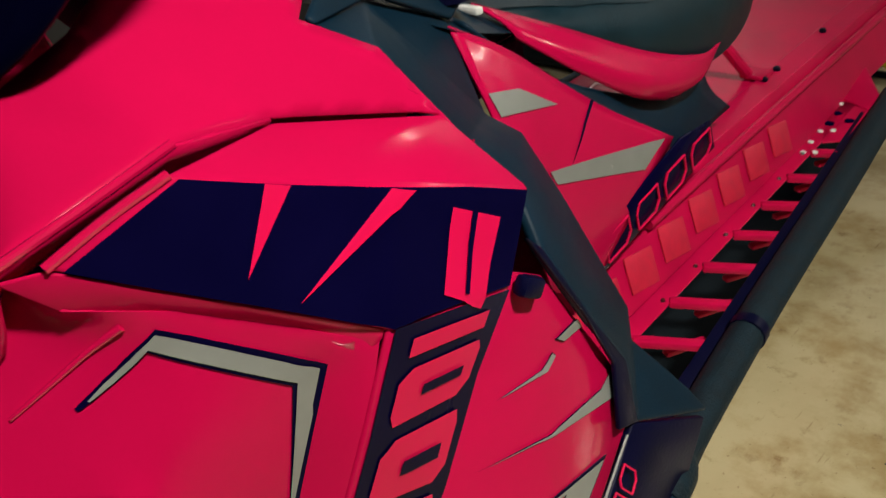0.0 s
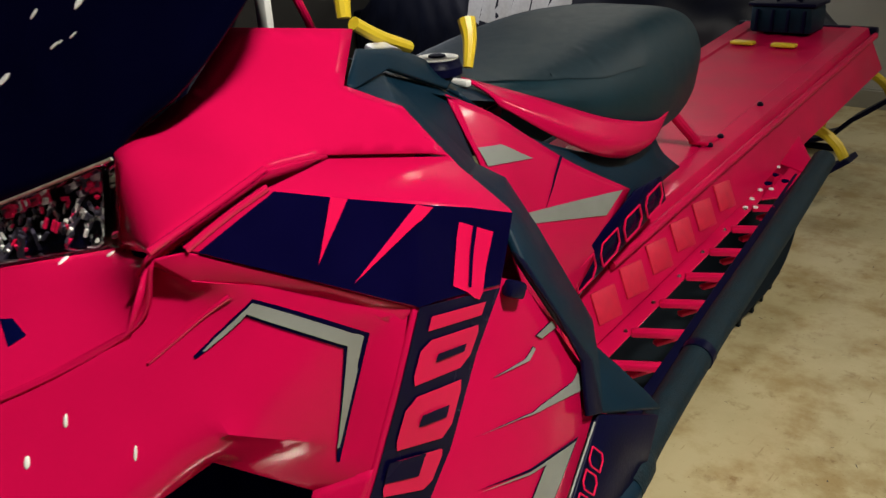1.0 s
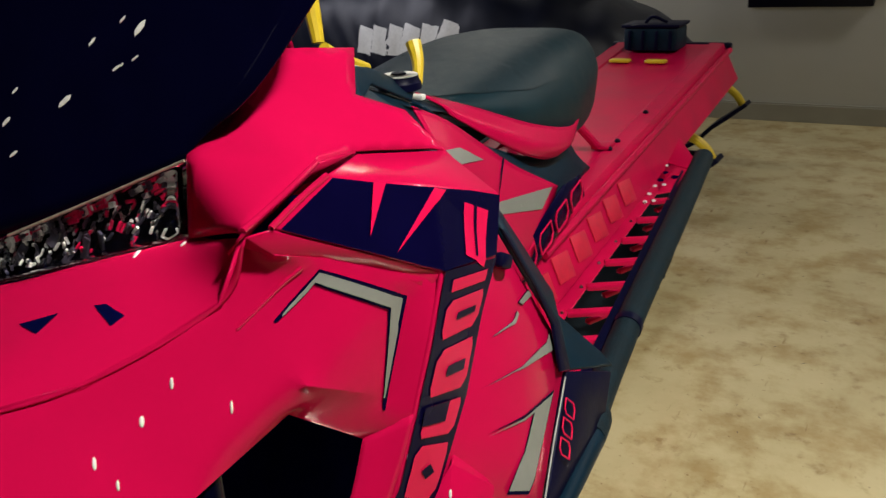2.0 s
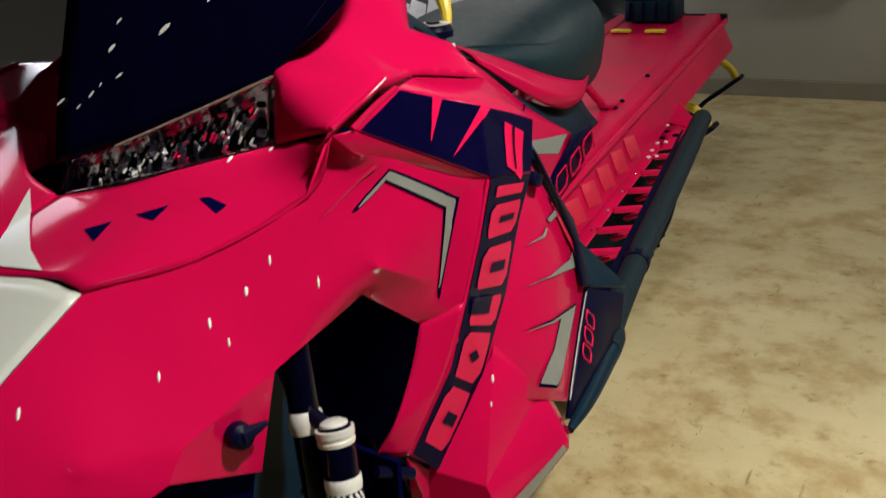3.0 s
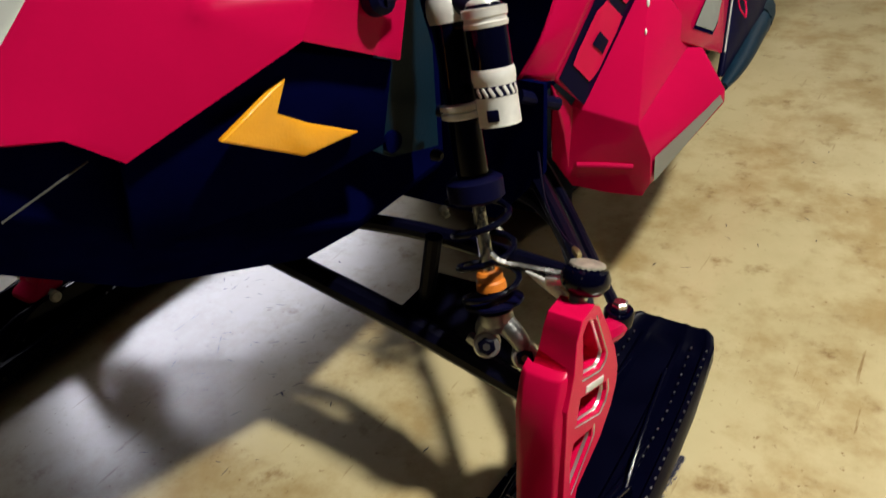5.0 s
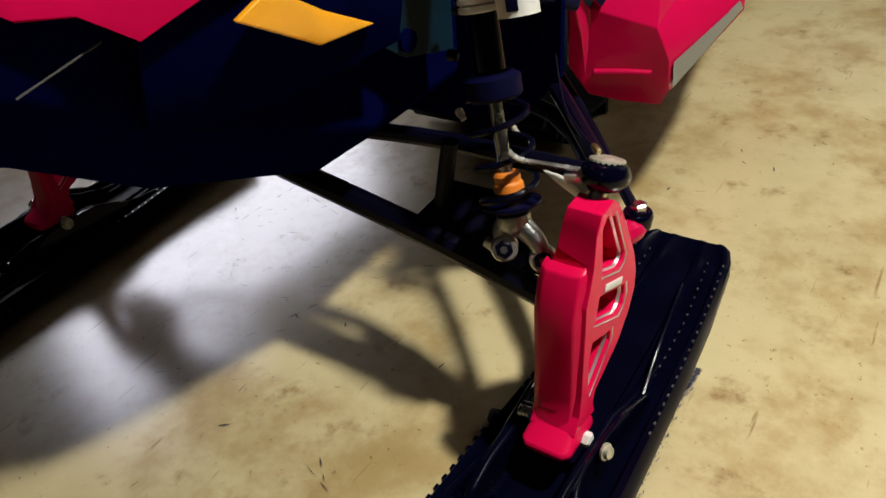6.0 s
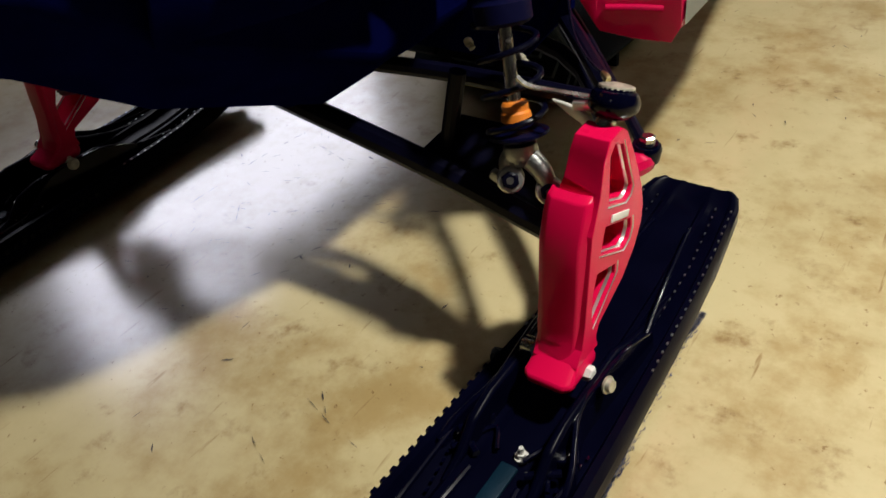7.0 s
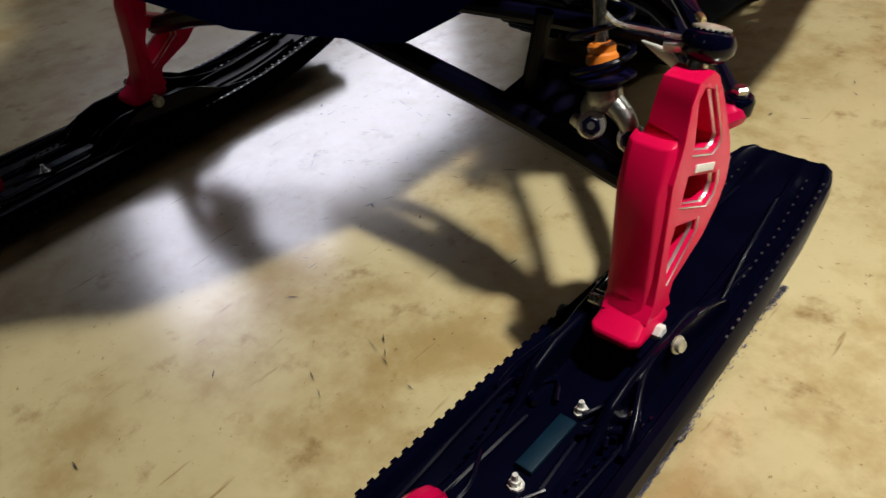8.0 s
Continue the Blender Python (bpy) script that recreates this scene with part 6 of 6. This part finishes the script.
# blue-black scrape marks on the floor: a smear along the ski, then a thin trail leaving it
rng = random.Random(3)
bm = bmesh.new()
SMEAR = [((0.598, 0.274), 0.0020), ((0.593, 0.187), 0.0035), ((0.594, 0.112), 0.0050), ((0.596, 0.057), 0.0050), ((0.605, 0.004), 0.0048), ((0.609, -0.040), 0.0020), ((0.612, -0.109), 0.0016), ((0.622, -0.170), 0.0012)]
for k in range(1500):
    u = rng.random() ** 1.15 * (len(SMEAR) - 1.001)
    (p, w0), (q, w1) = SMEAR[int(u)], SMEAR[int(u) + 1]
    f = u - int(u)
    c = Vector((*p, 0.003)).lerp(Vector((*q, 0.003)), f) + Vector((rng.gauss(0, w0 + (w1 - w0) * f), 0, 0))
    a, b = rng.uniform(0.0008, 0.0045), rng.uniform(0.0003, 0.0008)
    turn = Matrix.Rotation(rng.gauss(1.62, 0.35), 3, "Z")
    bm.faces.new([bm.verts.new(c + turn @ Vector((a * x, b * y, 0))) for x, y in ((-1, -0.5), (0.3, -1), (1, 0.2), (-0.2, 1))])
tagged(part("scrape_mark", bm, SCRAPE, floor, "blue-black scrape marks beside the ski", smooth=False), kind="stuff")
bm = bmesh.new()
for k in range(60):
    c = Vector((rng.uniform(-0.26, 0.08), rng.uniform(-0.10, 0.42), 0.003))
    a, b = rng.uniform(0.002, 0.012), rng.uniform(0.0003, 0.0008)
    turn = Matrix.Rotation(rng.choice((0.35, 0.5, 2.0)) + rng.gauss(0, 0.25), 3, "Z")
    bm.faces.new([bm.verts.new(c + turn @ Vector((a * x, b * y, 0))) for x, y in ((-1, -0.5), (0.3, -1), (1, 0.2), (-0.2, 1))])
for k in range(260):
    c = Vector((rng.uniform(-0.4, 1.8), rng.uniform(-0.5, 3.6), 0.003))
    a, b = rng.uniform(0.002, 0.012), rng.uniform(0.0005, 0.0016)
    turn = Matrix.Rotation(rng.uniform(0, 3.1), 3, "Z")
    bm.faces.new([bm.verts.new(c + turn @ Vector((a * x, b * y, 0))) for x, y in ((-1, -0.5), (0.3, -1), (1, 0.2), (-0.2, 1))])
for pts in ([(-0.279, 0.131), (-0.276, 0.203), (-0.275, 0.302), (-0.25, 0.465)], [(-0.16, 0.129), (-0.194, 0.172), (-0.176, 0.185)], [(-0.187, 0.16), (-0.097, 0.189), (-0.047, 0.242)], [(0.218, -0.108), (0.287, -0.131), (0.337, -0.14)], [(-0.032, 0.028), (0.001, 0.094), (0.027, 0.157)], [(-0.229, 0.395), (-0.17, 0.38), (-0.11, 0.362)], [(0.23, -0.09), (0.27, -0.125)], [(0.20, -0.19), (0.26, -0.22)]):
    for p, q in zip(pts, pts[1:]):
        n = max(2, int(math.dist(p, q) / 0.026))
        for k in range(n):
            if rng.random() < 0.7:
                u, v = (k + 0.1 * rng.random()) / n, (k + rng.uniform(0.55, 1.0)) / n
                a, b = Vector((*p, 0.003)).lerp(Vector((*q, 0.003)), u), Vector((*p, 0.003)).lerp(Vector((*q, 0.003)), v)
                w = (b - a).cross(Vector((0, 0, 1))).normalized() * rng.uniform(0.0005, 0.0011)
                bm.faces.new([bm.verts.new(c) for c in (a, (a + b) / 2 - w, b, (a + b) / 2 + w)])
tagged(part("scratch", bm, SCRATCH, floor, "short dark scratches in the concrete", smooth=False), kind="stuff")

bm = bmesh.new()
bmesh.ops.create_icosphere(bm, subdivisions=2, radius=0.011, matrix=Matrix.Translation((0.402, 0.066, 0.010)))
for v in bm.verts:
    v.co += Vector(noise.noise_vector(v.co * 160)) * 0.005
    v.co.z = max(0.001, v.co.z)
tagged(part("rubber_crumb", bm, TEAL_BLACK), "dark blue-green crumb of rubber on the floor beside the ski", "debris")

# white bars on the black snowmobile's side, in place of its lettering
bars = tree_of(hood2)
for k in range(6):
    x = -1.56 + 0.105 * k
    vinyl("lettering_bar", [(x, 3.0, 0.665), (x + 0.088, 2.95, 0.655), (x + 0.106, 2.98, 0.775), (x + 0.022, 3.02, 0.79)], bars, WHITE_LABEL, other, 0.003, (-1.0, 0.0, 1.2), 0.03)

# beads on the cheek, hood and side panel: drop glints painted white
wet = tree_of(cheeks[1][0], *[o for o in sled.children if o.name.startswith("hood_centre")])
rng = random.Random(11)
side_wet = tree_of(panels[1], *lowers[1])
for p in DROPS + SIDE_DROPS:
    place, normal, _, _ = (side_wet if p in SIDE_DROPS else wet).find_nearest(Vector(p))
    if normal.dot(Vector((0.6, -0.4, 0.6))) < 0:
        normal = -normal
    down = (Vector((0.05, -0.25, -1)) - normal * normal.dot(Vector((0.05, -0.25, -1)))).normalized()
    bm = bmesh.new()
    turn = Matrix((down.cross(normal), down, normal)).transposed().to_4x4()
    bmesh.ops.create_uvsphere(bm, u_segments=12, v_segments=8, radius=1.0, matrix=Matrix.Translation(place + normal * 0.0006) @ turn @ Matrix.Diagonal((rng.uniform(0.0014, 0.0024), rng.uniform(0.004, 0.0075), 0.0014, 1)))
    part("water_glint", bm, WHITE_LABEL, cheeks[1][0], "water drop with its glint painted white")

# small pale flecks on the windscreen
rng = random.Random(8)
for x, z, size in ((0.185, 1.127, 1.5), (0.131, 1.115, 0.9), (0.186, 1.098, 0.6), (0.166, 1.089, 0.8), (0.172, 1.092, 0.4), (0.046, 1.069, 0.8), (0.111, 1.058, 1.4), (0.042, 1.038, 1.0),
                   (0.059, 1.006, 0.9), (0.024, 0.985, 0.8), (0.009, 0.971, 0.5), (-0.018, 0.977, 1.1), (0.163, 1.136, 0.6), (0.035, 0.996, 0.4)):
    hit, place, normal, _ = screens[1].ray_cast((x, -1.0, z), (0, 1, 0))
    if hit:
        a, b = size * rng.uniform(0.0065, 0.0085), size * rng.uniform(0.0014, 0.0022)
        lean = rng.gauss(0.75, 0.15)
        ux = Vector((math.cos(lean), 0.2814 * math.cos(lean) + 0.4947 * math.sin(lean), math.sin(lean)))
        spot = prism([(-a, -0.6 * b), (-0.3 * a, -b), (0.5 * a, -0.8 * b), (a, 0.2 * b), (0.5 * a, b), (-0.6 * a, 0.7 * b)], place, ux, normal.cross(ux), 0.001)
        part("pale_fleck", spot, WHITE_LABEL, screens[1], "pale fleck on the windscreen")
